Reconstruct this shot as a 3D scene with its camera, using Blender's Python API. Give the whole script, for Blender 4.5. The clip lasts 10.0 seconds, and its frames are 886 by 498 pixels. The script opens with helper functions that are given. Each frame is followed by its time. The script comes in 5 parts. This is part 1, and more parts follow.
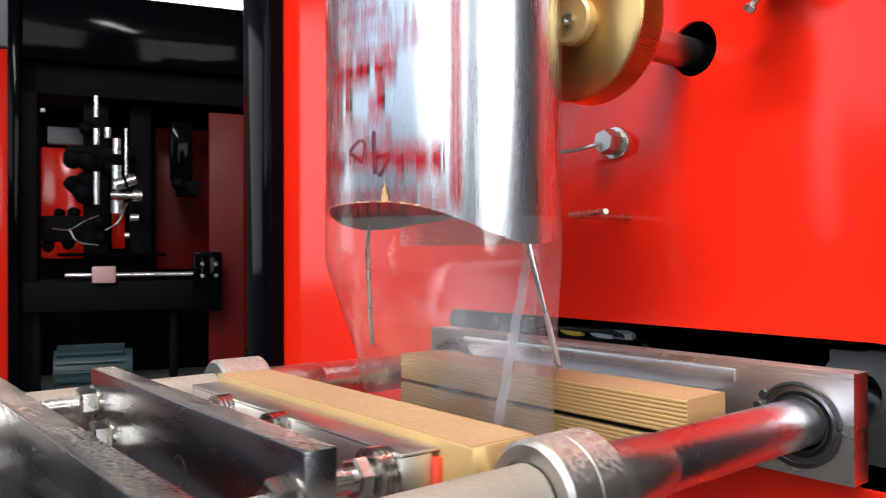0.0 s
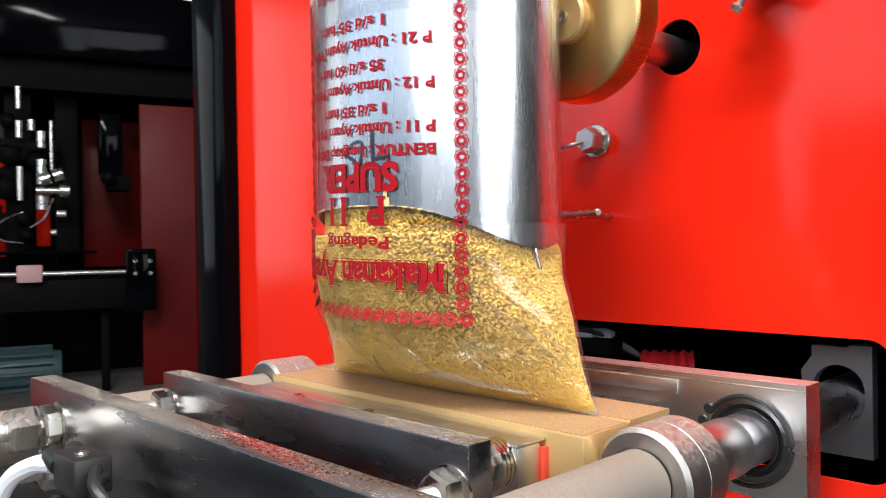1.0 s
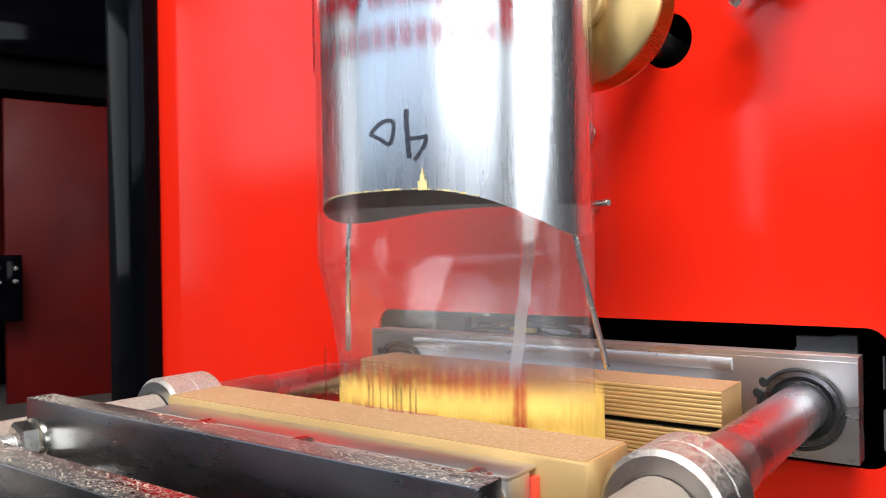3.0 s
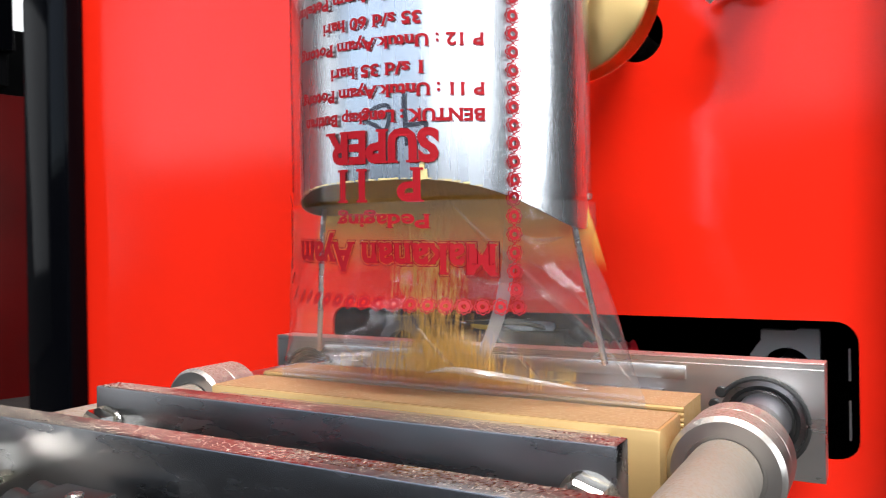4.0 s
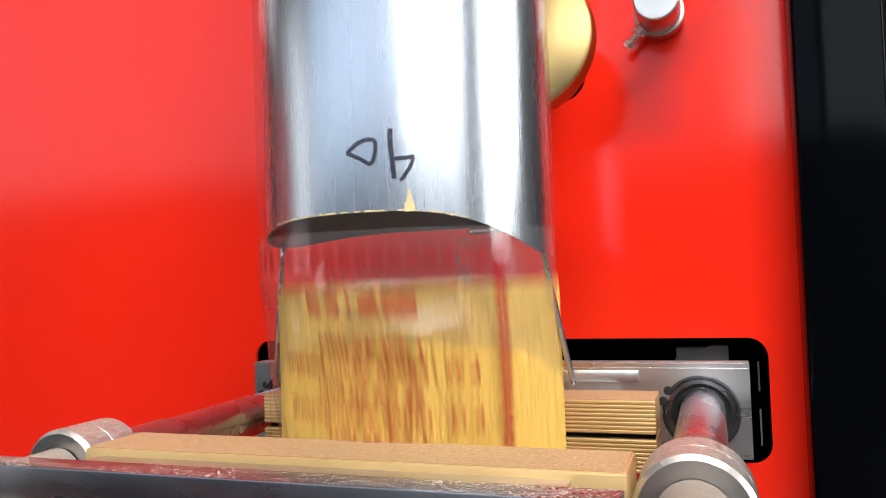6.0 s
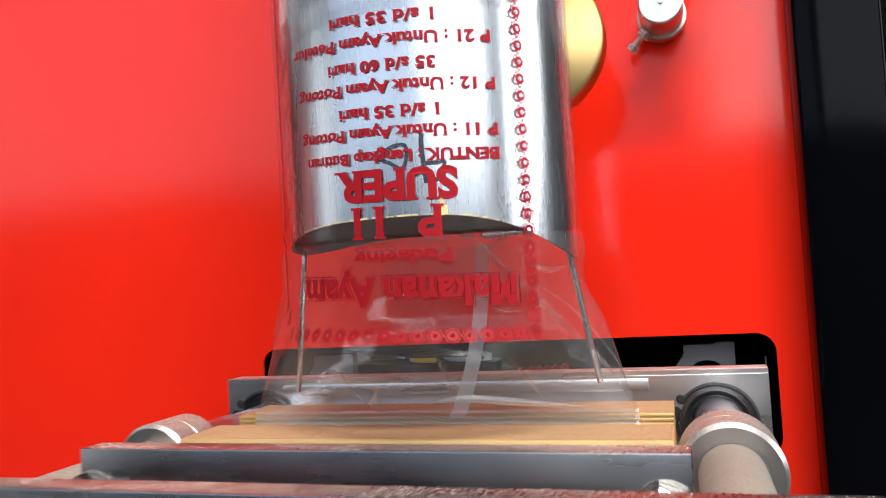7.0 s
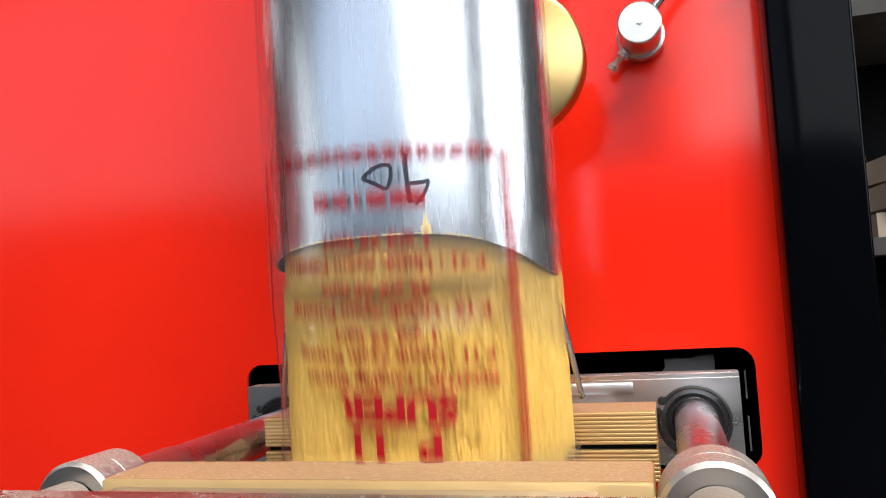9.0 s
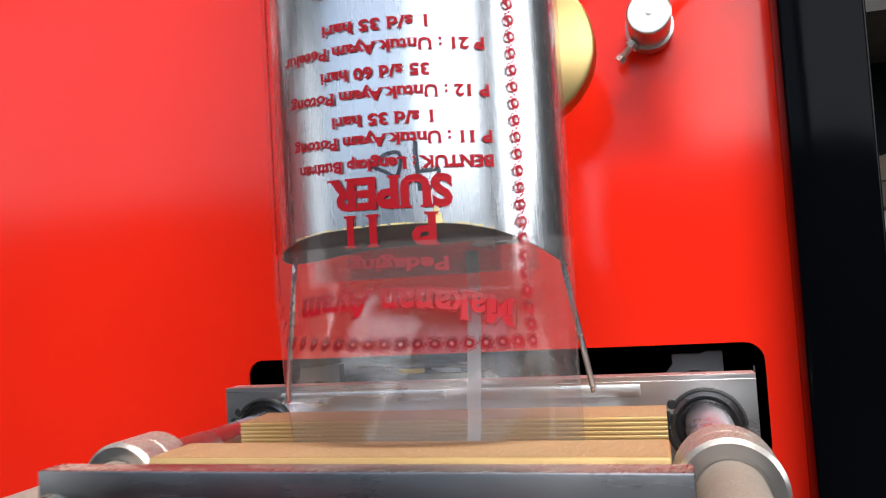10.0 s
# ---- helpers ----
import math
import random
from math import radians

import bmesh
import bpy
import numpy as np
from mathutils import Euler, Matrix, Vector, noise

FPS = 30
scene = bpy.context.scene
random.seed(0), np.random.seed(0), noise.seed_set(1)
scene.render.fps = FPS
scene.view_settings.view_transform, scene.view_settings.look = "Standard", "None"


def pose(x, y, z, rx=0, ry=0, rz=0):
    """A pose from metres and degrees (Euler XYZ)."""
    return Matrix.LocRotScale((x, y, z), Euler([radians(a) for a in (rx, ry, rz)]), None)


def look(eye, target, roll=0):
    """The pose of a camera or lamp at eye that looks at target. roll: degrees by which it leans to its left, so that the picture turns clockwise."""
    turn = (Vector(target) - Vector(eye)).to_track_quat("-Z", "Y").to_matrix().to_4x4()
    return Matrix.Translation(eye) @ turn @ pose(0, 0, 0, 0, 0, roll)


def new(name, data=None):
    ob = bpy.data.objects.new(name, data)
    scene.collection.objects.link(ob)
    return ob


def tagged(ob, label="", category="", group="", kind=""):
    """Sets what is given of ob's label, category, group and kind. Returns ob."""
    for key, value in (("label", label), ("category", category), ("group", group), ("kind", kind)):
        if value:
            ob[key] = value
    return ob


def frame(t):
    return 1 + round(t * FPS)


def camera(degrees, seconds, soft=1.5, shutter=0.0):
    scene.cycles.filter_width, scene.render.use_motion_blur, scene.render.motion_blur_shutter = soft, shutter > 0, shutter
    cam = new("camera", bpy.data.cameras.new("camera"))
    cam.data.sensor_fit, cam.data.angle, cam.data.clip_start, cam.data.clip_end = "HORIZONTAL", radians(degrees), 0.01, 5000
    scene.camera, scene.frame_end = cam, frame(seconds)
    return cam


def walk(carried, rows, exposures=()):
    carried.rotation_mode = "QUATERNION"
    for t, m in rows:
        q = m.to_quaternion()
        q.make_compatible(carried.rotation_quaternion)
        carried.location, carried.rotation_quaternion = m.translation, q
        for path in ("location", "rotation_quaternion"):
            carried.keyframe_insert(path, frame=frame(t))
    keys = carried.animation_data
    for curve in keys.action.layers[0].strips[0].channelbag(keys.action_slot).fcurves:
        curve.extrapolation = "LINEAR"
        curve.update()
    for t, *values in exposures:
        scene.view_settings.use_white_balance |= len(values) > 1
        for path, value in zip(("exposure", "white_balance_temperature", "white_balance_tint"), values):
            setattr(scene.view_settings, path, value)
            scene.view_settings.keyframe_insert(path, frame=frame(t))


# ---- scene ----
cam = camera(59.4, 10.0, soft=1.0, shutter=0.85)
PATH = [
    (0, (0.361, -0.282, 0.065), (-1.185, 0.986, 0.077), -0.2),
    (0.5, (0.344, -0.29, 0.066), (-1.152, 1.037, 0.079), -0.7),
    (1, (0.328, -0.3, 0.072), (-1.103, 1.097, 0.061), -0.9),
    (1.5, (0.313, -0.308, 0.071), (-1.055, 1.15, 0.068), -0.9),
    (2, (0.297, -0.316, 0.075), (-1.021, 1.188, 0.049), -0.8),
    (2.5, (0.275, -0.326, 0.067), (-0.983, 1.229, 0.062), -0.9),
    (4, (0.208, -0.338, 0.062), (-0.785, 1.399, 0.058), -0.9),
    (4.5, (0.191, -0.346, 0.063), (-0.69, 1.45, 0.075), -0.9),
    (5, (0.18, -0.355, 0.061), (-0.65, 1.464, 0.1), -1.0),
    (5.5, (0.173, -0.363, 0.064), (-0.564, 1.496, 0.109), -1.4),
    (5.7, (0.169, -0.367, 0.062), (-0.528, 1.506, 0.121), -1.6),
    (7, (0.136, -0.385, 0.062), (-0.447, 1.526, 0.143), -3.4),
    (7.5, (0.132, -0.385, 0.065), (-0.423, 1.535, 0.145), -3.6),
    (8, (0.139, -0.389, 0.063), (-0.422, 1.528, 0.158), -3.2),
    (8.5, (0.138, -0.387, 0.065), (-0.406, 1.535, 0.169), -3.4),
    (9, (0.138, -0.39, 0.065), (-0.404, 1.532, 0.173), -3.6),
    (9.5, (0.137, -0.386, 0.064), (-0.403, 1.536, 0.174), -3.7),
    (10, (0.129, -0.384, 0.061), (-0.403, 1.541, 0.169), -3.5),
]
walk(cam, [(t, look(eye, target, roll)) for t, eye, target, roll in PATH],
     [(0, 0.18), (2.7, 0.12), (4, 0.15), (5, -0.02), (7, 0.0), (10, -0.03)])

# ---------------------------------------------------------------- light
world = bpy.data.worlds.new("world")
scene.world = world
world.use_nodes = True
wn = world.node_tree.nodes
sky = wn.new("ShaderNodeTexSky")
sky.sky_type = 'NISHITA'
sky.sun_disc = False
sky.sun_elevation = radians(50)
sky.sun_rotation = radians(200)
wn["Background"].inputs[1].default_value = 0.12
world.node_tree.links.new(sky.outputs[0], wn["Background"].inputs[0])
scene.view_settings.exposure = 0.0


def area_lamp(name, at, to, sx, sy, watts, color=(1, 1, 1)):
    lamp = bpy.data.lights.new(name, 'AREA')
    lamp.shape, lamp.size, lamp.size_y, lamp.energy, lamp.color = 'RECTANGLE', sx, sy, watts, color
    ob = new(name, lamp)
    ob.matrix_world = look(at, to)
    return ob


# daylight through the hall's long window band behind the camera
area_lamp("window_daylight", (2.2, -3.85, 1.70), (2.0, 0, 1.2), 3.7, 1.7, 92, (0.95, 0.98, 1.0))
area_lamp("window_daylight", (-2.75, -3.85, 1.70), (-2.6, 0, 1.2), 5.7, 1.7, 25, (0.74, 0.86, 1.0))
# added fill with no known window, lifts the reflection on the tube's left
area_lamp("west_fill_light", (-5.9, -2.2, 1.0), (0, -1.0, 0.6), 2.6, 2.4, 28, (0.92, 0.96, 1.0))
# fluorescent battens under the ceiling
area_lamp("batten_light", (0.55, -0.9, 2.0), (0.55, -0.9, 0), 1.3, 0.22, 96, (1.0, 0.98, 0.95))
# added fill from the east, no window there; brightens the tube's right side
area_lamp("east_fill_light", (4.85, -0.6, 1.2), (0, -0.2, 0.3), 3.0, 2.2, 150, (0.95, 0.98, 1.0))


# ---------------------------------------------------------------- materials
class Mat:
    """A node material with a few shortcuts."""

    def __init__(self, name, color=(0.5, 0.5, 0.5), rough=0.5, metal=0.0, **more):
        self.m = bpy.data.materials.new(name)
        self.m.use_nodes = True
        self.n, self.l = self.m.node_tree.nodes, self.m.node_tree.links
        self.p = self.n["Principled BSDF"]
        self.set("Base Color", (*color, 1))
        self.set("Roughness", rough)
        self.set("Metallic", metal)
        for k, v in more.items():
            self.set(k.replace("_", " "), v)
        self.co = self.n.new("ShaderNodeTexCoord").outputs["Object"]

    def set(self, key, v):
        self.p.inputs[key].default_value = v

    def noise(self, scale, detail=4, stretch=(1, 1, 1), rough=0.55):
        mp = self.n.new("ShaderNodeMapping")
        mp.inputs["Scale"].default_value = stretch
        self.l.new(self.co, mp.inputs[0])
        t = self.n.new("ShaderNodeTexNoise")
        t.inputs["Scale"].default_value, t.inputs["Detail"].default_value = scale, detail
        t.inputs["Roughness"].default_value = rough
        self.l.new(mp.outputs[0], t.inputs[0])
        return t.outputs[0]

    def voronoi(self, scale):
        t = self.n.new("ShaderNodeTexVoronoi")
        t.inputs["Scale"].default_value = scale
        self.l.new(self.co, t.inputs[0])
        return t.outputs["Distance"]

    def ramp(self, fac, stops):
        r = self.n.new("ShaderNodeValToRGB")
        els = r.color_ramp.elements
        while len(els) < len(stops):
            els.new(0.5)
        for e, (pos, c) in zip(els, stops):
            e.position, e.color = pos, (*c, 1) if len(c) == 3 else c
        self.l.new(fac, r.inputs[0])
        return r.outputs[0]

    def rng(self, fac, lo, hi, a=0.3, b=0.7):
        r = self.n.new("ShaderNodeMapRange")
        for i, v in zip((1, 2, 3, 4), (a, b, lo, hi)):
            r.inputs[i].default_value = v
        self.l.new(fac, r.inputs[0])
        return r.outputs[0]

    def mix(self, fac, c1, c2):
        x = self.n.new("ShaderNodeMix")
        x.data_type = 'RGBA'
        for sock, c in ((x.inputs[6], c1), (x.inputs[7], c2)):
            if isinstance(c, tuple):
                sock.default_value = (*c, 1)
            else:
                self.l.new(c, sock)
        if isinstance(fac, float):
            x.inputs[0].default_value = fac
        else:
            self.l.new(fac, x.inputs[0])
        return x.outputs[2]

    def link(self, out, key):
        self.l.new(out, self.p.inputs[key])
        return self

    def bump(self, height, strength=0.2, distance=0.001):
        b = self.n.new("ShaderNodeBump")
        b.inputs["Strength"].default_value, b.inputs["Distance"].default_value = strength, distance
        self.l.new(height, b.inputs["Height"])
        prev = self.p.inputs["Normal"].links
        if prev:
            self.l.new(prev[0].from_socket, b.inputs["Normal"])
        self.l.new(b.outputs[0], self.p.inputs["Normal"])
        return self


def metal(name, c1, c2, r1, r2, stretch=(1, 1, 1), scale=60, bump=0.05, m=1.0, dust=0.0, dust_color=(0.36, 0.27, 0.19)):
    """Bare metal with grain and tarnish; feed dust settles on what faces upward."""
    k = Mat(name, c1, r1, m)
    a = k.noise(scale, 5, stretch)
    b = k.noise(9, 3)
    tone = k.mix(k.rng(b, 0, 1), c1, c2)
    gloss = k.rng(a, r1, r2)
    if dust:
        sep = k.n.new("ShaderNodeSeparateXYZ")
        k.l.new(k.n.new("ShaderNodeNewGeometry").outputs["Normal"], sep.inputs[0])
        lie = k.rng(sep.outputs[2], 0, dust, 0.35, 1.0)
        cover = k.n.new("ShaderNodeMath")
        cover.operation = 'MULTIPLY'
        k.l.new(lie, cover.inputs[0])
        k.l.new(k.rng(k.noise(650, 4), 0.12, 1.0, 0.44, 0.6), cover.inputs[1])
        cover = cover.outputs[0]
        tone = k.mix(cover, tone, k.mix(k.rng(k.noise(900, 2), 0, 1), dust_color, tuple(c * 1.55 for c in dust_color)))
        for out, key, full in ((gloss, "Roughness", 0.9), (None, "Metallic", 0.0)):
            r = k.n.new("ShaderNodeMix")
            r.inputs[2].default_value, r.inputs[3].default_value = m, full
            if out:
                k.l.new(out, r.inputs[2])
            k.l.new(cover, r.inputs[0])
            k.link(r.outputs[0], key)
    else:
        k.link(gloss, "Roughness")
    k.link(tone, "Base Color")
    k.bump(a, bump, 0.0005)
    return k.m


def painted(name, c1, c2, r1, r2, bump=0.12, spec=0.5):
    k = Mat(name, c1, r1, 0.0, Specular_IOR_Level=spec)
    k.link(k.mix(k.rng(k.noise(3.5, 4), 0, 1), c1, c2), "Base Color")
    k.link(k.rng(k.noise(14, 4), r1, r2), "Roughness")
    k.bump(k.noise(90, 3), bump, 0.0006)
    k.bump(k.noise(7, 2), 0.12, 0.004)
    return k.m


RED = painted("red_enamel", (0.86, 0.022, 0.008), (0.80, 0.018, 0.006), 0.10, 0.17, 0.08, 0.34)
# neighbour's unlit panels: the same red with their shade put into the colour
RED_SHADED = painted("red_enamel_shaded", (0.13, 0.004, 0.004), (0.085, 0.003, 0.003), 0.35, 0.5, 0.1, 0.15)
BLACK = painted("black_enamel", (0.0012, 0.0014, 0.0022), (0.0018, 0.002, 0.003), 0.06, 0.11, 0.05, 0.045)
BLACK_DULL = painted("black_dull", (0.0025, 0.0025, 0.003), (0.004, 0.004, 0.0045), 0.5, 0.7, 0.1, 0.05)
STEEL = metal("milled_steel", (0.28, 0.28, 0.29), (0.15, 0.15, 0.157), 0.20, 0.34, (0.5, 2, 2), 22, 0.02, dust=0.16)
STEEL_WORN = metal("worn_steel", (0.76, 0.75, 0.735), (0.58, 0.57, 0.56), 0.22, 0.38, (0.5, 2, 2), 18, 0.012, dust=0.35)
CHROME = metal("ground_shaft", (0.68, 0.655, 0.68), (0.56, 0.53, 0.57), 0.24, 0.32, (1, 1, 1), 30, 0.006)
TURNED = metal("turned_steel", (0.62, 0.61, 0.59), (0.50, 0.48, 0.46), 0.26, 0.38, (1, 14, 1), 60, 0.02)
COLLAR = metal("dusty_turned_steel", (0.62, 0.61, 0.59), (0.48, 0.46, 0.44), 0.28, 0.40, (1, 14, 1), 60, 0.03, dust=0.95, dust_color=(0.24, 0.165, 0.11))
DULL_ROD = metal("dull_dusty_rod", (0.34, 0.30, 0.27), (0.24, 0.21, 0.18), 0.5, 0.75, (1, 3, 1), 50, 0.08, 0.35, dust=0.9, dust_color=(0.20, 0.15, 0.11))
BOLT = metal("zinc_bolt", (0.7, 0.68, 0.64), (0.5, 0.48, 0.44), 0.16, 0.34, (1, 1, 1), 80, 0.08)
TUBE = metal("tube_steel", (0.60, 0.63, 0.67), (0.54, 0.57, 0.61), 0.24, 0.30, (6, 6, 0.4), 22, 0.010)
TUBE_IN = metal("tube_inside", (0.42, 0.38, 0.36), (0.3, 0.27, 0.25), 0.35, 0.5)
ALU = metal("aluminium_plate", (0.72, 0.71, 0.69), (0.55, 0.53, 0.5), 0.3, 0.42, (1, 3, 3), 20, 0.02)
BRASS = metal("jaw_brass", (0.62, 0.425, 0.185), (0.46, 0.295, 0.12), 0.30, 0.46, (1, 7, 7), 60, 0.14, 0.45)
BRASS_TOP = metal("jaw_brass_dusty", (0.48, 0.31, 0.15), (0.34, 0.205, 0.095), 0.42, 0.7, (1, 5, 5), 130, 0.3, 0.3, dust=0.75, dust_color=(0.27, 0.155, 0.08))
GOLD = metal("pulley_brass", (0.62, 0.43, 0.18), (0.50, 0.335, 0.13), 0.28, 0.33, (1, 1, 1), 70, 0.015)
SILICONE = Mat("red_silicone", (0.62, 0.05, 0.02), 0.5).m
RUBBER = Mat("black_rubber", (0.012, 0.012, 0.012), 0.45).m
PLASTIC_W = Mat("clear_hose", (0.72, 0.76, 0.8), 0.3).m
GREYPLATE = metal("grey_bearing_block", (0.20, 0.21, 0.22), (0.14, 0.145, 0.15), 0.45, 0.6, m=0.3)
TEAL = painted("teal_motor", (0.05, 0.10, 0.11), (0.035, 0.07, 0.08), 0.4, 0.6)
CONCRETE = painted("concrete_floor", (0.13, 0.115, 0.105), (0.085, 0.075, 0.07), 0.6, 0.8, 0.4)
WALLPAINT = painted("hall_wall_paint", (0.42, 0.42, 0.41), (0.34, 0.34, 0.33), 0.7, 0.85)
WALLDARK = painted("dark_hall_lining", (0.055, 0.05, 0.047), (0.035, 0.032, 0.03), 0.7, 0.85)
PRINT = Mat("red_print_ink", (0.31, 0.003, 0.009), 0.5, Specular_IOR_Level=0.2).m
MARKER = Mat("black_marker_ink", (0.012, 0.014, 0.03), 0.35).m
GLUE = Mat("yellow_glue", (0.82, 0.66, 0.30), 0.5).m


def feed_material():
    k = Mat("crumbled_feed", (0.6, 0.4, 0.13), 1.0, Specular_IOR_Level=0.04)
    oi = k.n.new("ShaderNodeNewGeometry").outputs["Random Per Island"]
    tone = k.ramp(oi, [(0.0, (0.52, 0.29, 0.05)), (0.2, (0.84, 0.52, 0.10)), (0.7, (0.92, 0.61, 0.145)), (1.0, (0.95, 0.69, 0.23))])
    fleck = k.mix(k.rng(k.noise(520, 3), 0, 0.55), tone, (0.68, 0.39, 0.06))
    k.link(k.mix(k.rng(k.noise(1300, 2), 0, 0.5, 0.5, 0.75), fleck, (0.96, 0.74, 0.30)), "Base Color")
    k.bump(k.noise(1600, 3), 0.5, 0.0004)
    return k.m


def film_material(name, haze, rough, base=0.05, relief=0.35, scale=38):
    """Thin clear film: lets light through, with a clear gloss and a slight milky haze."""
    m = bpy.data.materials.new(name)
    m.use_nodes = True
    n, l = m.node_tree.nodes, m.node_tree.links
    n.remove(n["Principled BSDF"])
    out = n["Material Output"]
    co = n.new("ShaderNodeTexCoord")
    mp = n.new("ShaderNodeMapping")
    mp.inputs["Scale"].default_value = (1, 1, 0.35)
    l.new(co.outputs["Object"], mp.inputs[0])
    tex = n.new("ShaderNodeTexNoise")
    tex.inputs["Scale"].default_value, tex.inputs["Detail"].default_value = scale, 3
    l.new(mp.outputs[0], tex.inputs[0])
    b = n.new("ShaderNodeBump")
    b.inputs["Strength"].default_value, b.inputs["Distance"].default_value = relief, 0.004
    l.new(tex.outputs[0], b.inputs["Height"])
    tr, gl, df = n.new("ShaderNodeBsdfTransparent"), n.new("ShaderNodeBsdfGlossy"), n.new("ShaderNodeBsdfDiffuse")
    tr.inputs[0].default_value = (0.97, 0.97, 0.975, 1)
    gl.inputs["Roughness"].default_value = rough
    df.inputs[0].default_value = (0.85, 0.85, 0.87, 1)
    lw = n.new("ShaderNodeLayerWeight")
    lw.inputs[0].default_value = 0.5
    pw, fr = n.new("ShaderNodeMath"), n.new("ShaderNodeMapRange")
    pw.operation = 'POWER'
    pw.inputs[1].default_value = 4.0
    l.new(lw.outputs["Facing"], pw.inputs[0])
    l.new(pw.outputs[0], fr.inputs[0])
    fr.inputs[3].default_value, fr.inputs[4].default_value = base, 0.5
    l.new(b.outputs[0], lw.inputs["Normal"])
    l.new(b.outputs[0], gl.inputs["Normal"])
    a, c = n.new("ShaderNodeMixShader"), n.new("ShaderNodeMixShader")
    a.inputs[0].default_value = haze
    l.new(tr.outputs[0], a.inputs[1])
    l.new(df.outputs[0], a.inputs[2])
    l.new(fr.outputs[0], c.inputs[0])
    l.new(a.outputs[0], c.inputs[1])
    l.new(gl.outputs[0], c.inputs[2])
    l.new(c.outputs[0], out.inputs[0])
    return m


FEED = feed_material()
FILM = film_material("clear_film", 0.035, 0.09, 0.045)
FILM_SEAM = film_material("seamed_film", 0.34, 0.2, 0.08)
FILM_LOOSE = film_material("loose_clear_film", 0.05, 0.13, 0.085, 0.55, 20)
FILM_CREASE = film_material("creased_film", 0.03, 0.10, 0.16)
FILM_SEAL = film_material("crimped_film", 0.05, 0.12, 0.10)
FILM_FOLD = film_material("folded_film", 0.18, 0.12, 0.22)
FILM_TUBE = film_material("clear_film_on_tube", 0.012, 0.14, 0.045, 0.12)


# ---------------------------------------------------------------- mesh helpers
def bm_new():
    return bmesh.new()


def mesh_of(name, bm, material, smooth=False):
    me = bpy.data.meshes.new(name)
    bmesh.ops.recalc_face_normals(bm, faces=bm.faces)
    bm.to_mesh(me)
    bm.free()
    for m in material if isinstance(material, (list, tuple)) else [material]:
        me.materials.append(m)
    if smooth:
        me.polygons.foreach_set("use_smooth", [True] * len(me.polygons))
        me.set_sharp_from_angle(angle=radians(35))
    return me


def part(name, bm, material, parent=None, label="", smooth=True, at=None):
    me = bm if isinstance(bm, bpy.types.Mesh) else mesh_of(name, bm, material, smooth)
    ob = new(name, me)
    if parent:
        ob.parent = parent
    if at is not None:
        ob.matrix_basis = at
    return tagged(ob, label)


def thing(name, at, label, category, group="", kind=""):
    ob = new(name)
    ob.empty_display_size = 0.02
    ob.matrix_basis = at
    return tagged(ob, label, category, group, kind)


def box(bm, x0, x1, y0, y1, z0, z1, bevel=0.0, seg=2, mat=0):
    v = [bm.verts.new((x, y, z)) for x in (x0, x1) for y in (y0, y1) for z in (z0, z1)]
    fs = [bm.faces.new([v[i] for i in q]) for q in ((0, 1, 3, 2), (4, 6, 7, 5), (0, 4, 5, 1), (2, 3, 7, 6), (0, 2, 6, 4), (1, 5, 7, 3))]
    for f in fs:
        f.material_index = mat
    if bevel:
        es = list({e for f in fs for e in f.edges})
        bmesh.ops.bevel(bm, geom=es, offset=bevel, segments=seg, affect='EDGES', profile=0.5)
    return bm


def lathe(bm, profile, seg=40, m=None, closed=False, mat=0):
    """Turns (radius, length) pairs about the local y axis."""
    m = m or Matrix()
    rings = []
    for r, y in profile:
        if r < 1e-6:
            rings.append([bm.verts.new(m @ Vector((0, y, 0)))])
        else:
            rings.append([bm.verts.new(m @ Vector((r * math.cos(2 * math.pi * i / seg), y, r * math.sin(2 * math.pi * i / seg)))) for i in range(seg)])
    pairs = list(zip(rings, rings[1:])) + ([(rings[-1], rings[0])] if closed else [])
    for a, b in pairs:
        for i in range(seg):
            j = (i + 1) % seg
            q = [a[i % len(a)], a[j % len(a)], b[j % len(b)], b[i % len(b)]]
            q = [v for k, v in enumerate(q) if v not in q[:k]]
            if len(q) > 2:
                bm.faces.new(q).material_index = mat
    return bm


def rod(bm, p, q, r, seg=16, mat=0):
    p, q = Vector(p), Vector(q)
    m = Matrix.Translation(p) @ (q - p).to_track_quat("Y", "Z").to_matrix().to_4x4()
    n = (q - p).length
    c = min(r * 0.2, 0.0006)
    return lathe(bm, [(0, 0), (r - c, 0), (r, c), (r, n - c), (r - c, n), (0, n)], seg, m, mat=mat)


def tube_path(bm, pts, r, seg=10):
    pts = [Vector(p) for p in pts]
    rings = []
    for i, p in enumerate(pts):
        d = (pts[min(i + 1, len(pts) - 1)] - pts[max(i - 1, 0)]).normalized()
        q = d.to_track_quat("Y", "Z")
        rings.append([bm.verts.new(p + q @ Vector((r * math.cos(2 * math.pi * k / seg), 0, r * math.sin(2 * math.pi * k / seg)))) for k in range(seg)])
    for a, b in zip(rings, rings[1:]):
        for k in range(seg):
            bm.faces.new((a[k], a[(k + 1) % seg], b[(k + 1) % seg], b[k]))
    for ring in (rings[0], rings[-1]):
        bm.faces.new(ring)
    return bm


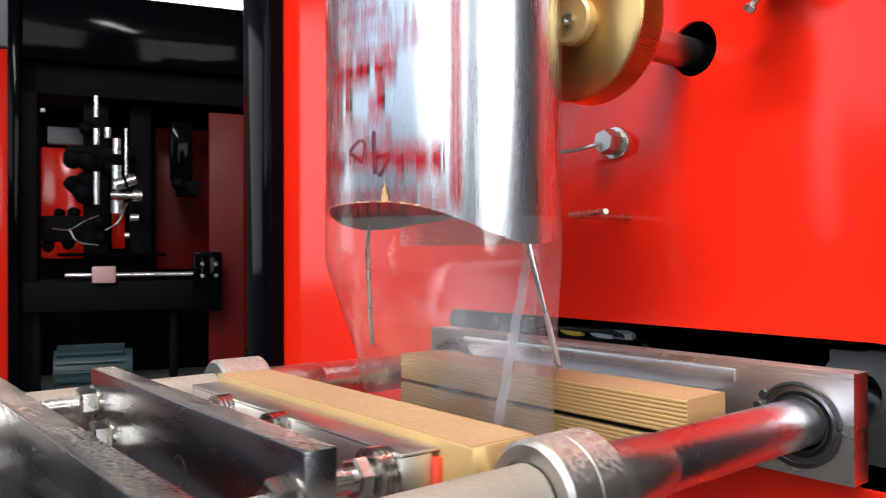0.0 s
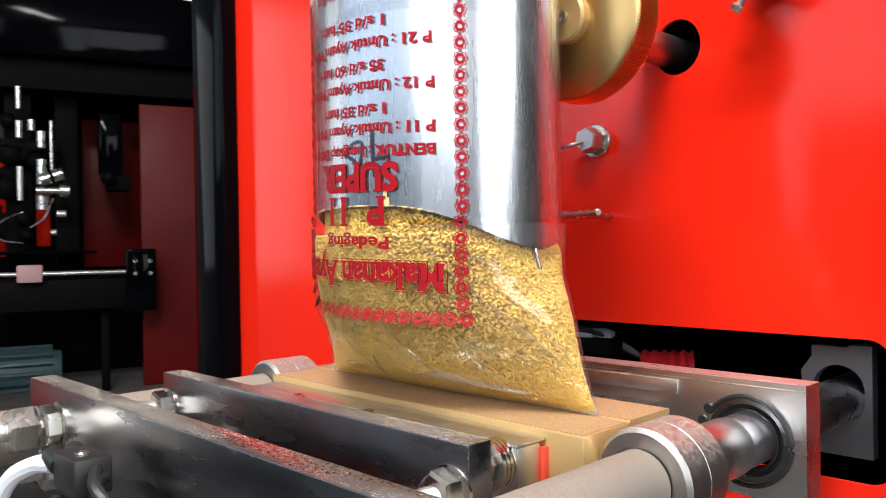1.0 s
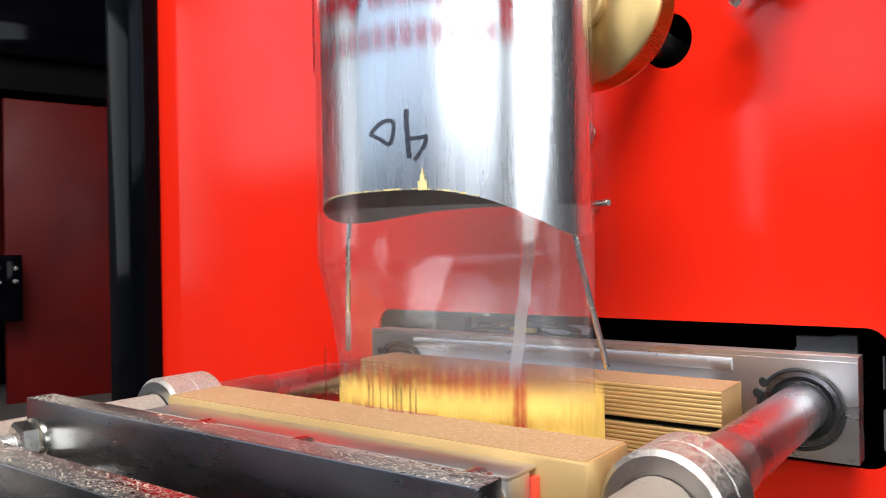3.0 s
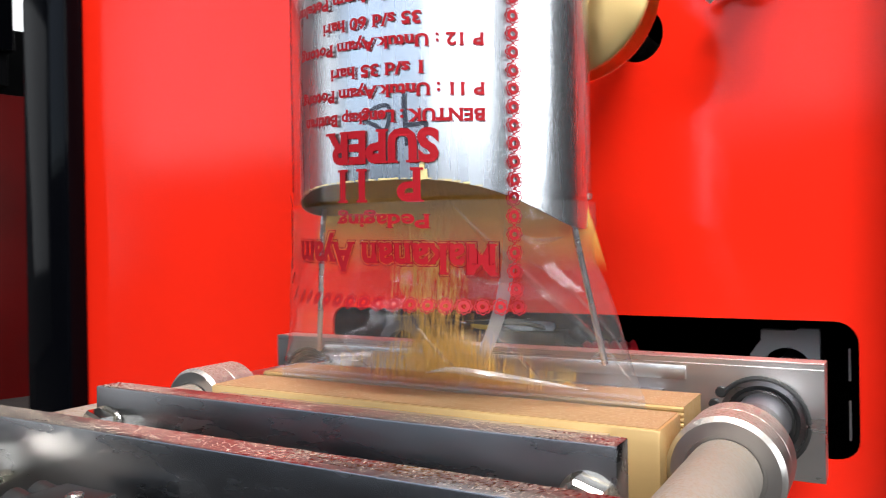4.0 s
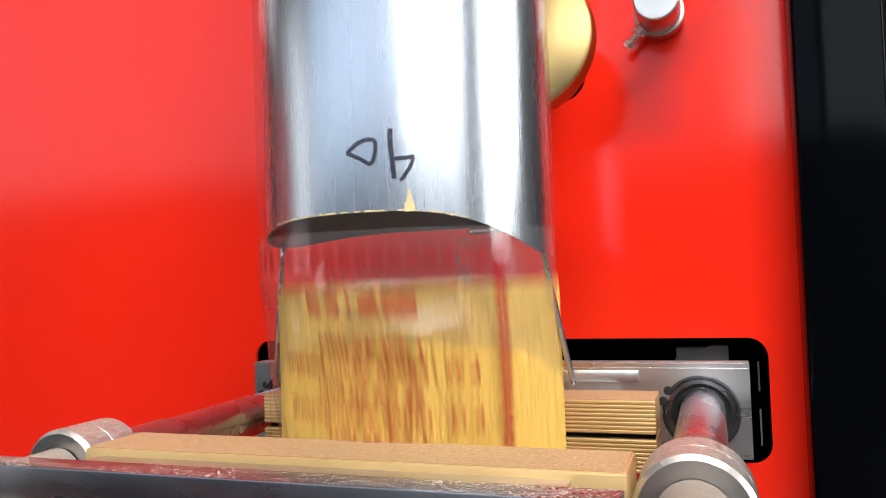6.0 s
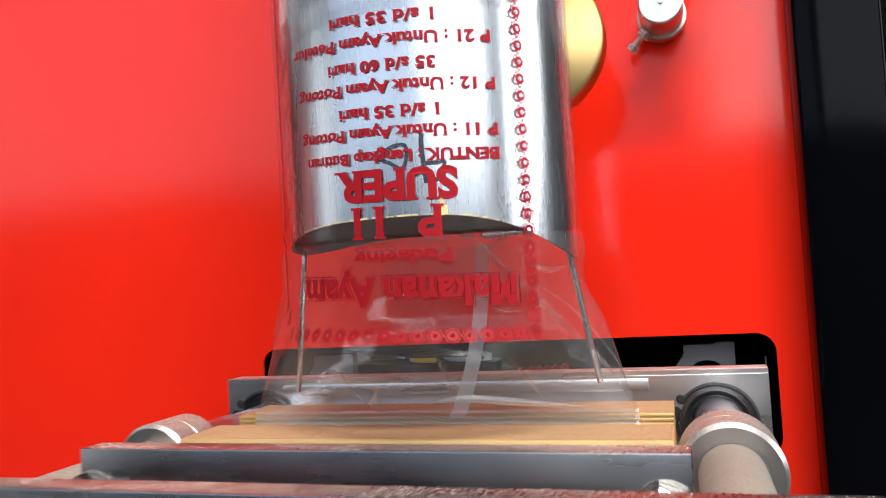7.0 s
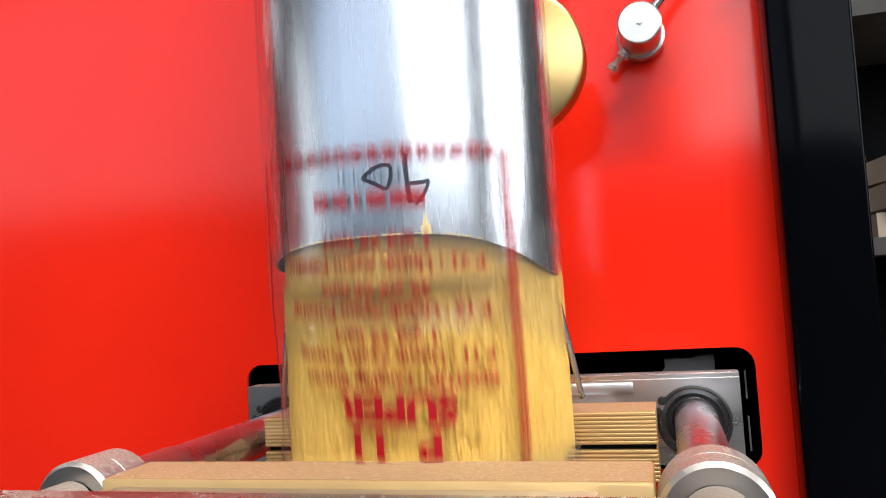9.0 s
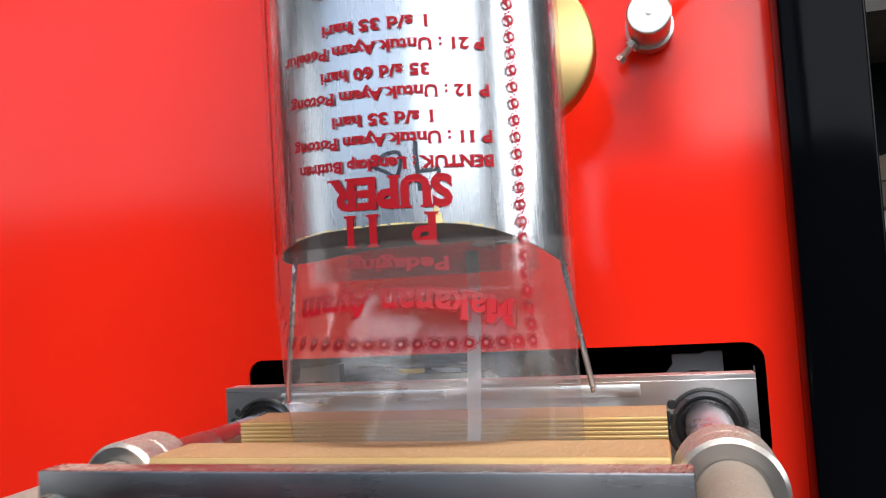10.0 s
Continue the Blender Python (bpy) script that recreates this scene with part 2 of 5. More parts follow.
def curve_pts(ctrl, n=24):
    """A smooth line through control points."""
    c = [Vector(p) for p in ctrl]
    c = [c[0] * 2 - c[1]] + c + [c[-1] * 2 - c[-2]]
    out = []
    for i in range(1, len(c) - 2):
        for k in range(n):
            t = k / n
            out.append(0.5 * ((2 * c[i]) + (c[i + 1] - c[i - 1]) * t + (2 * c[i - 1] - 5 * c[i] + 4 * c[i + 1] - c[i + 2]) * t * t + (3 * c[i] - c[i - 1] - 3 * c[i + 1] + c[i + 2]) * t ** 3))
    return out + [c[-2]]


def hex_nut(bm, m, af=0.017, h=0.008, bore=0.0):
    """A hexagon nut or bolt head along the local y axis."""
    r = af / math.sqrt(3)
    prof = [(r * 0.86, 0), (r, h * 0.14), (r, h * 0.86), (r * 0.86, h)]
    rings = []
    for rr, y in prof:
        rings.append([bm.verts.new(m @ Vector((rr * math.cos(math.pi * i / 3 + 0.3), y, rr * math.sin(math.pi * i / 3 + 0.3)))) for i in range(6)])
    for a, b in zip(rings, rings[1:]):
        for i in range(6):
            bm.faces.new((a[i], a[(i + 1) % 6], b[(i + 1) % 6], b[i]))
    bm.faces.new(rings[0])
    bm.faces.new(rings[-1])
    return bm


def threaded(bm, m, r, n, pitch=0.00125):
    prof = [(0, 0)]
    k = int(n / pitch)
    for i in range(k):
        prof += [(r * 0.88, i * pitch), (r, (i + 0.5) * pitch)]
    prof += [(r * 0.88, n), (0, n)]
    return lathe(bm, prof, 18, m)


def specks(name, x0, x1, y0, y1, z, count, size, material, parent, label, keep=None, seed=1):
    """Loose crumbs lying on a flat top."""
    rnd = random.Random(seed)
    vs, fs = [], []
    while len(fs) < count * 4:
        x, y = rnd.uniform(x0, x1), rnd.uniform(y0, y1)
        if keep and rnd.random() > keep(x, y):
            continue
        s = size * rnd.uniform(0.4, 1.3)
        a = rnd.uniform(0, 6.28)
        i = len(vs)
        for k in range(3):
            vs.append((x + s * math.cos(a + k * 2.1), y + s * math.sin(a + k * 2.1) * rnd.uniform(0.6, 1), z))
        vs.append((x, y, z + s * rnd.uniform(0.5, 1.1)))
        fs += [(i, i + 1, i + 3), (i + 1, i + 2, i + 3), (i + 2, i, i + 3), (i, i + 2, i + 1)]
    me = bpy.data.meshes.new(name)
    me.from_pydata(vs, [], fs)
    me.materials.append(material)
    ob = part(name, me, None, parent, label)
    ob["kind"] = "stuff"
    return ob


CRUMB = Mat("fine_feed_dust", (0.72, 0.62, 0.50), 0.75).m
Y_PANEL = 0.18

# ---------------------------------------------------------------- the hall
def plain_box(name, x0, x1, y0, y1, z0, z1, material, label, category, kind="structure", bevel=0.0):
    ob = new(name, mesh_of(name, box(bm_new(), x0, x1, y0, y1, z0, z1, bevel), material))
    return tagged(ob, label, category, kind=kind)


plain_box("floor", -6, 5, -4, 5, -1.06, -1.0, CONCRETE, "worn grey concrete workshop floor", "floor")
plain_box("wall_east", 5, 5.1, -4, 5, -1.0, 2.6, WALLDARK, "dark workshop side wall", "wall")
plain_box("wall_west", -6.1, -6, -4, 5, -1.0, 2.6, WALLPAINT, "pale grey workshop side wall", "wall")
plain_box("wall_north", -6.1, 5.1, 5, 5.1, -1.0, 2.6, WALLPAINT, "pale grey workshop back wall", "wall")
wall_south = thing("wall_south", pose(0, 0, 0), "workshop wall with a long window band", "wall", kind="structure")
wb = bm_new()
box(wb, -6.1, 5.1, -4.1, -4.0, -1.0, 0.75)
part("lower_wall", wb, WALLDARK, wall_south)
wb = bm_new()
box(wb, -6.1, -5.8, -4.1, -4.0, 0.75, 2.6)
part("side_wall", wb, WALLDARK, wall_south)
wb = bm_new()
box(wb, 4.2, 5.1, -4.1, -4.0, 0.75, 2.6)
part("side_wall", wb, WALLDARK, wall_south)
wb = bm_new()
box(wb, 0.12, 0.32, -4.1, -4.0, 0.75, 2.6)
part("pier", wb, WALLPAINT, wall_south)
plain_box("ceiling", -6.1, 5.1, -4.1, 5.1, 2.6, 2.7, WALLPAINT, "pale workshop ceiling", "ceiling")


# ---------------------------------------------------------------- machine cabinet
def rounded_rect(x0, x1, z0, z1, r, n=6):
    pts = []
    for cx, cz, a in ((x1 - r, z1 - r, 0), (x0 + r, z1 - r, 90), (x0 + r, z0 + r, 180), (x1 - r, z0 + r, 270)):
        for i in range(n + 1):
            t = radians(a + 90 * i / n)
            pts.append((cx + r * math.cos(t), cz + r * math.sin(t)))
    return pts


def sheet_with_holes(bm, outer, holes, y0, y1):
    """A flat sheet in the xz plane with through holes."""
    edges = []
    loops = []
    for ring in [outer] + holes:
        vs = [bm.verts.new((x, y0, z)) for x, z in ring]
        loops.append(vs)
        edges += [bm.edges.new((vs[i], vs[(i + 1) % len(vs)])) for i in range(len(vs))]
    bmesh.ops.triangle_fill(bm, edges=edges, use_beauty=True, use_dissolve=False)
    front = list(bm.faces)
    res = bmesh.ops.extrude_face_region(bm, geom=front)
    for v in res["geom"]:
        if isinstance(v, bmesh.types.BMVert):
            v.co.y = y1
    return bm


cabinet = thing("machine_cabinet", pose(0, 0, 0), "bright red enamel machine cabinet with glossy black frame posts", "machine cabinet")
pb = bm_new()
circle = [(0.0645 + 0.0172 * math.cos(i * math.pi / 16), 0.2025 + 0.0185 * math.sin(i * math.pi / 16)) for i in range(32)]
sheet_with_holes(pb, [(-0.545, -0.5), (0.245, -0.5), (0.245, 0.75), (-0.545, 0.75)],
                 [rounded_rect(-0.196, 0.193, -0.069, 0.0142, 0.013), circle], Y_PANEL, Y_PANEL + 0.003)
part("front_panel", pb, RED, cabinet, "glossy red front panel with a slot", smooth=False)
for x0, x1, y0 in ((-0.585, -0.513, 0.157), (0.213, 0.264, 0.143)):
    b = bm_new()
    box(b, x0, x1, y0, Y_PANEL - 0.001, -0.5, 0.75, 0.003, 3)
    part("frame_post", b, BLACK, cabinet, "glossy black square frame post")
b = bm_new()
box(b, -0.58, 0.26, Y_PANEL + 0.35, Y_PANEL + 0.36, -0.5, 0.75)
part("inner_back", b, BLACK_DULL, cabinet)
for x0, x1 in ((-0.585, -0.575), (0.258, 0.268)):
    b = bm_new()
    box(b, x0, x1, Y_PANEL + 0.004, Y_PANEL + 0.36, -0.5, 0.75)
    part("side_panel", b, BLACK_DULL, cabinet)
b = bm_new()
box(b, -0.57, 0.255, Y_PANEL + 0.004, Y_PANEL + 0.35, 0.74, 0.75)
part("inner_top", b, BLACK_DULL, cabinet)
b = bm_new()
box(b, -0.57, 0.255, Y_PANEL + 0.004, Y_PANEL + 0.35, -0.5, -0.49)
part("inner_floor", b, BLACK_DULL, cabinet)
# bearing blocks behind the slot
for x in (0.155, -0.15):
    b = bm_new()
    ring = [(x - 0.006 + 0.0155 * math.cos(i * math.pi / 14), -0.024 + 0.0155 * math.sin(i * math.pi / 14)) for i in range(28)]
    out = [(x - 0.024, -0.066), (x + 0.014, -0.066), (x + 0.014, 0.0045), (x + 0.002, 0.0045), (x - 0.001, 0.003), (x - 0.022, 0.003), (x - 0.022, -0.004), (x - 0.029, -0.014)]
    sheet_with_holes(b, out, [ring], 0.225, 0.235)
    part("bearing_block", b, GREYPLATE, cabinet, "grey bearing block behind the slot", smooth=False)
for z0, z1 in ((-0.0235, -0.004), (-0.060, -0.036)):
    part("inner_strip", box(bm_new(), 0.1868, 0.1878, 0.196, 0.199, z0, z1), GREYPLATE, cabinet, "thin grey edge strip behind the slot")

part("bellows", lathe(bm_new(), [(0.0, 0.0)] + [(0.014 + 0.0028 * (i % 2), 0.0035 * i) for i in range(12)] + [(0.0, 0.0385)], 24, pose(0.008, 0.222, -0.0265, 0, 0, -60)),
     Mat("red_bellows", (0.55, 0.018, 0.03), 0.4).m, cabinet, "red ribbed rubber bellows")

# crimped cable lugs lying behind the rear jaw
lugs = thing("cable_lugs", pose(-0.065, 0.205, 0.0), "crimped cable lugs in clear and yellow plastic sleeves", "cable lugs")
YELLOW_SLEEVE = Mat("yellow_plastic", (0.62, 0.42, 0.05), 0.4).m
CLEAR_SLEEVE = Mat("milky_plastic_sleeve", (0.40, 0.45, 0.52), 0.25).m
for dx, dy, mat, name in ((-0.012, 0.0, YELLOW_SLEEVE, "yellow_sleeve"), (0.018, 0.002, CLEAR_SLEEVE, "clear_sleeve"), (0.032, 0.008, CLEAR_SLEEVE, "clear_sleeve")):
    m = pose(dx, dy, 0.0015, 0, 0, -82) @ pose(0, 0, 0, -6, 0, 0)
    sleeve = part(name, lathe(bm_new(), [(0, 0), (0.0022, 0), (0.0030, 0.002), (0.0042, 0.010), (0.0046, 0.016), (0.0036, 0.021), (0, 0.0215)], 18, m), mat, lugs)
    part("lug", lathe(bm_new(), [(0, -0.010), (0.0016, -0.0095), (0.0018, 0.001), (0, 0.001)], 12, m), BOLT, sleeve, "bright metal lug")
for k in range(3):
    part("lead", tube_path(bm_new(), curve_pts([(-0.05, 0.01 + 0.004 * k, 0.001), (-0.02, 0.002 * k, 0.002), (0.03, 0.006 * k, 0.003), (0.055, 0.012, -0.004 - 0.002 * k), (0.075, 0.02, -0.018)], 8), 0.0019, 8), RUBBER, lugs, "black cable lead")
part("terminal_shelf", box(bm_new(), -0.055, 0.060, -0.006, 0.022, -0.014, -0.0025, 0.0008), BLACK_DULL, lugs)


# pulley on its shaft
pulley = thing("brass_pulley", pose(0.055, 0.0, 0.2025), "turned brass drive pulley with a knurled rim", "pulley")
PY = 0.073
b = bm_new()
seg = 240
R = 0.0470
lathe(b, [(0, PY), (R - 0.003, PY), (R - 0.0012, PY + 0.0008), (R - 0.0012, PY + 0.021), (R - 0.003, PY + 0.022), (0, PY + 0.022)], 96)
part("disc", b, GOLD, pulley)
b = bm_new()
for i in range(seg):
    a = 2 * math.pi * i / seg
    m = Matrix.Rotation(-a, 4, 'Y')
    vs = [m @ Vector(p) for p in ((R - 0.0013, PY + 0.0012, -0.00045), (R - 0.0013, PY + 0.0012, 0.00045), (R, PY + 0.0018, 0),
                                  (R - 0.0013, PY + 0.0205, -0.00045), (R - 0.0013, PY + 0.0205, 0.00045), (R, PY + 0.020, 0))]
    v = [b.verts.new(p) for p in vs]
    for f in ((0, 1, 2), (3, 5, 4), (0, 2, 5, 3), (1, 4, 5, 2)):
        b.faces.new([v[k] for k in f])
part("knurling", b, GOLD, pulley, smooth=False)
b = bm_new()
lathe(b, [(0, PY - 0.007), (0.013, PY - 0.007), (0.0145, PY - 0.0055), (0.0145, PY)], 40)
part("hub", b, BRASS, pulley, "dull brass hub")
b = bm_new()
lathe(b, [(0.0, PY - 0.0075), (0.0022, PY - 0.0075), (0.0022, PY - 0.0098), (0.0042, PY - 0.0098), (0.0042, PY - 0.007)], 20)
part("cap_screw", b, BOLT, pulley, "socket cap screw")
b = bm_new()
rod(b, (0, PY + 0.022, 0), (0, 0.30, 0), 0.0108, 32)
part("shaft", b, TURNED, pulley, "ground steel shaft")

# clamp boss standing off the panel
boss = thing("clamp_boss", pose(0.1345, 0.036, 0.2350), "turned steel clamp boss with a side screw on the panel", "clamp")
b = bm_new()
lathe(b, [(0, 0.1005), (0.002, 0.1), (0.0022, 0.1), (0.0135, 0.1), (0.0145, 0.101), (0.0145, 0.1435)], 40)
part("body", b, TURNED, boss)
b = bm_new()
lathe(b, [(0.0, 0.0985), (0.0017, 0.0985), (0.0017, 0.1)], 16)
part("centre_pin", b, BOLT, boss)
b = bm_new()
lathe(b, [(0.0145, 0.130), (0.0165, 0.1305), (0.0165, 0.140), (0.0145, 0.1405)], 32)
part("clamp_ring", b, TURNED, boss)
sdir = pose(-0.0105, 0.128, -0.0105, 0, 0, 0) @ Vector((-1, 0, -1)).to_track_quat("Y", "Z").to_matrix().to_4x4()
b = bm_new()
hex_nut(b, sdir, 0.009, 0.005)
part("lock_nut", b, BOLT, boss)
b = bm_new()
threaded(b, sdir, 0.0024, 0.012, 0.0008)
hex_nut(b, sdir @ pose(0, 0.012, 0), 0.0065, 0.0045)
part("screw", b, BOLT, boss)
b = bm_new()
rod(b, (0.008, 0.112, 0.010), (0.075, 0.112, 0.085), 0.0035, 16)
part("arm", b, CHROME, boss, "polished round arm")

# guide pin and elbow screw under the pulley
guide = thing("wire_guide", pose(0.0, Y_PANEL, 0.146), "bent steel wire guide held by a hexagon screw", "wire guide")
b = bm_new()
lathe(b, [(0, -0.003), (0.0115, -0.003), (0.0122, -0.002), (0.0122, 0)], 32)
part("washer", b, BOLT, guide)
b = bm_new()
hex_nut(b, pose(0, -0.0165, 0), 0.0165, 0.0135)
part("screw_head", b, TURNED, guide)
b = bm_new()
tube_path(b, curve_pts([(0.0, -0.012, 0.0), (-0.006, -0.022, -0.0035), (-0.014, -0.027, -0.0055), (-0.05, -0.036, -0.007)], 10), 0.0016)
part("wire", b, CHROME, guide)
peg = thing("guide_peg", pose(0, 0, 0), "slim steel peg projecting beside the film", "peg")
b = bm_new()
rod(b, (0.012, 0.115, 0.0905), (0.060, 0.093, 0.0902), 0.0021, 16)
part("pin", b, BOLT, peg)
b = bm_new()
rod(b, (0.012, 0.115, 0.0905), (0.012, Y_PANEL, 0.0905), 0.0021, 16)
part("stem", b, BOLT, peg)


# ---------------------------------------------------------------- forming tube
CX, CY = 0.0117, 0.0025


def ring_xy(a, b, n, k=0.0):
    return [(CX + a * math.sin(2 * math.pi * i / n), CY - b * math.cos(2 * math.pi * i / n)) for i in range(n)]


def rim_z(x, y):
    """The mouth of the tube: drawn down at its two sides, where the spreader wires are welded on."""
    s = (x - CX) / 0.0752
    return 0.0918 - (0.021 if s > 0 else 0.010) * min(abs(s), 1) ** 3.5 - 0.02 * (y - CY + 0.06)


former = thing("forming_tube", pose(0, 0, 0), "polished stainless steel forming tube, oval, open at its mouth", "forming tube")
b = bm_new()
n = 128
lo, up = [], []
for x, y in ring_xy(0.0752, 0.0590, n):
    lo.append(b.verts.new((x, y, rim_z(x, y))))
    up.append(b.verts.new((x, y, 0.62)))
for i in range(n):
    b.faces.new((lo[i], lo[(i + 1) % n], up[(i + 1) % n], up[i]))
part("tube_wall", b, TUBE, former)
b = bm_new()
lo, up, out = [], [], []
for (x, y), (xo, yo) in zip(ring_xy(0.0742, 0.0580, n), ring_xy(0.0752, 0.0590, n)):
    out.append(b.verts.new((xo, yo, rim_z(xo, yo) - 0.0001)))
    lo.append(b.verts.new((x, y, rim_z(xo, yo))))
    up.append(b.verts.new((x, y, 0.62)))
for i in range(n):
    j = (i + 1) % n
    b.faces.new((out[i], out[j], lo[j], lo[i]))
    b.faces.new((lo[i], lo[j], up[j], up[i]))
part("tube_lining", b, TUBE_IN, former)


for top, end in (((CX + 0.0712, CY, 0.080), (0.0930, 0.0145, 0.006)), ((CX - 0.0736, CY, 0.084), (-0.0765, 0.0145, 0.004))):
    b = bm_new()
    tube_path(b, curve_pts([top, (top[0] + (end[0] - top[0]) * 0.12, CY, 0.066), end], 8), 0.0015, 10)
    part("spreader_wire", b, CHROME, former, "thin steel film-spreading wire")


def on_tube(u, a, bb):
    """Point and angle at arc length u from the front centre of an oval."""
    ang, s, step = 0.0, 0.0, 0.002 * (1 if u >= 0 else -1)
    while s < abs(u):
        s += math.hypot(a * math.cos(ang), bb * math.sin(ang)) * abs(step)
        ang += step
    return CX + a * math.sin(ang), CY - bb * math.cos(ang), ang


ARC = [on_tube(-0.11 + i * 0.001, 0.0760, 0.0594) for i in range(221)]


def arc_at(u):
    f = min(max((u + 0.11) / 0.001, 0), 219.999)
    i = int(f)
    p, q = ARC[i], ARC[i + 1]
    k = f - i
    return tuple(p[j] + (q[j] - p[j]) * k for j in range(3))


def slack(ang):
    """The film hangs a few millimetres off the tube on its slack side."""
    return -0.0045 * math.sin(ang) ** 2 if math.sin(ang) < 0 else 0.0


def ribbon(bm, pts, w, lift=0.0):
    """A marker stroke laid on the tube: pts are (u, z)."""
    prev = None
    for i, (u, z) in enumerate(pts):
        a, c = pts[max(i - 1, 0)], pts[min(i + 1, len(pts) - 1)]
        dx, dz = c[0] - a[0], c[1] - a[1]
        k = math.hypot(dx, dz) or 1
        nx, nz = -dz / k * w / 2, dx / k * w / 2
        row = []
        for s in (1, -1):
            x, y, ang = arc_at(u + nx * s)
            row.append(bm.verts.new((x + math.sin(ang) * lift, y - math.cos(ang) * lift, z + nz * s)))
        if prev:
            bm.faces.new((prev[0], prev[1], row[1], row[0]))
        prev = row


def stroke(ctrl, n=8):
    return [(p.x, p.y) for p in curve_pts([(u, z, 0) for u, z in ctrl], n)]


# hand-written size mark, upside down, and a smear of glue at the mouth
b = bm_new()
ribbon(b, stroke([(-0.0045, 0.1190), (0.0020, 0.1235), (0.0085, 0.1240), (0.0095, 0.1195), (0.0070, 0.1135), (0.0010, 0.1165), (-0.0045, 0.1190)]), 0.0018)
ribbon(b, stroke([(0.0168, 0.1285), (0.0165, 0.1230), (0.0178, 0.1060)]), 0.0022)
ribbon(b, stroke([(0.0170, 0.1150), (0.0220, 0.1150), (0.0270, 0.1155)]), 0.0018)
ribbon(b, stroke([(0.0270, 0.1155), (0.0245, 0.1100), (0.0205, 0.1050)]), 0.0016)
part("marker_writing", b, MARKER, former, "black hand-written marker figures", smooth=False)
b = bm_new()
ribbon(b, [(0.0245, 0.1010), (0.0243, 0.098)], 0.0008, 0.0002)
ribbon(b, [(0.0243, 0.0985), (0.0242, 0.0950)], 0.0022, 0.0002)
ribbon(b, [(0.0242, 0.0955), (0.0246, 0.0912)], 0.0044, 0.0002)
for i in range(26):
    u = -0.052 + i * 0.004 + random.uniform(-0.001, 0.001)
    x, y, ang = arc_at(u)
    z = rim_z(x, y)
    ribbon(b, [(u - 0.0015, z + 0.0004), (u + 0.0016, z + 0.0004)], random.uniform(0.0002, 0.0009), 0.0002)
part("glue_smear", b, GLUE, former, "pale yellow adhesive smear", smooth=False)


# ---------------------------------------------------------------- jaws
T0 = (-0.97, 2.225, 5.38, 8.55)
OPEN = ((-0.70, 0.0), (-0.55, 0.10), (-0.40, 0.33), (-0.25, 0.58), (-0.05, 0.86), (0.15, 0.98), (0.45, 1.0), (0.80, 0.98),
        (0.95, 0.93), (1.20, 0.74), (1.45, 0.47), (1.64, 0.17), (1.80, 0.05), (1.95, 0.0))
FEEDWAY = ((0.0, 0.0), (0.05, 0.004), (0.15, 0.022), (0.25, 0.046), (0.35, 0.070), (0.45, 0.094), (0.55, 0.127), (0.65, 0.166),
           (0.75, 0.206), (0.85, 0.247), (0.95, 0.283), (1.05, 0.318), (1.15, 0.342), (1.20, 0.345))
PITCH = 0.345


def jaw_rows(sign, travel):
    keys = []
    for t0 in T0:
        keys += [(t0 + p, f) for p, f in OPEN]
    keys.sort()
    xs, fs = [k[0] for k in keys], [k[1] for k in keys]
    ts = sorted({0.0, 10.0, *[round(x, 3) for x in xs if 0 < x < 10]})
    return [(t, pose(0, sign * travel * float(np.interp(t, xs, fs)), 0)) for t in ts]


# rear jaw: crossbar with bearings and the ribbed brass bar
rear = thing("rear_sealing_jaw", pose(0, 0, 0), "rear sealing jaw: steel crossbar carrying a ribbed brass bar", "sealing jaw")
b = bm_new()
hole_r = [(0.150 + 0.0215 * math.cos(i * math.pi / 20), -0.0315 + 0.0215 * math.sin(i * math.pi / 20)) for i in range(40)]
hole_l = [(-x, z) for x, z in hole_r]
sheet_with_holes(b, [(-0.18, -0.060), (0.18, -0.060), (0.18, 0.0), (-0.18, 0.0)], [hole_r, hole_l], 0.0905, 0.108)
part("crossbar", b, STEEL_WORN, rear, "bright milled steel crossbar", smooth=False)
b = bm_new()
edge = [[b.verts.new((x, y, z)) for y, z in ((0.0902, -0.0030), (0.0932, 0.0002), (0.0932, -0.0030))] for x in (-0.1798, 0.1798)]
for i in range(3):
    b.faces.new((edge[0][i], edge[0][(i + 1) % 3], edge[1][(i + 1) % 3], edge[1][i]))
b.faces.new(edge[0])
b.faces.new(edge[1])
part("top_edge", b, CHROME, rear, "bright chamfered top edge", smooth=False)
b = bm_new()
box(b, -0.135, 0.112, 0.0888, 0.0904, -0.012, -0.0045, 0.0003)
part("clamp_strip", b, STEEL_WORN, rear)
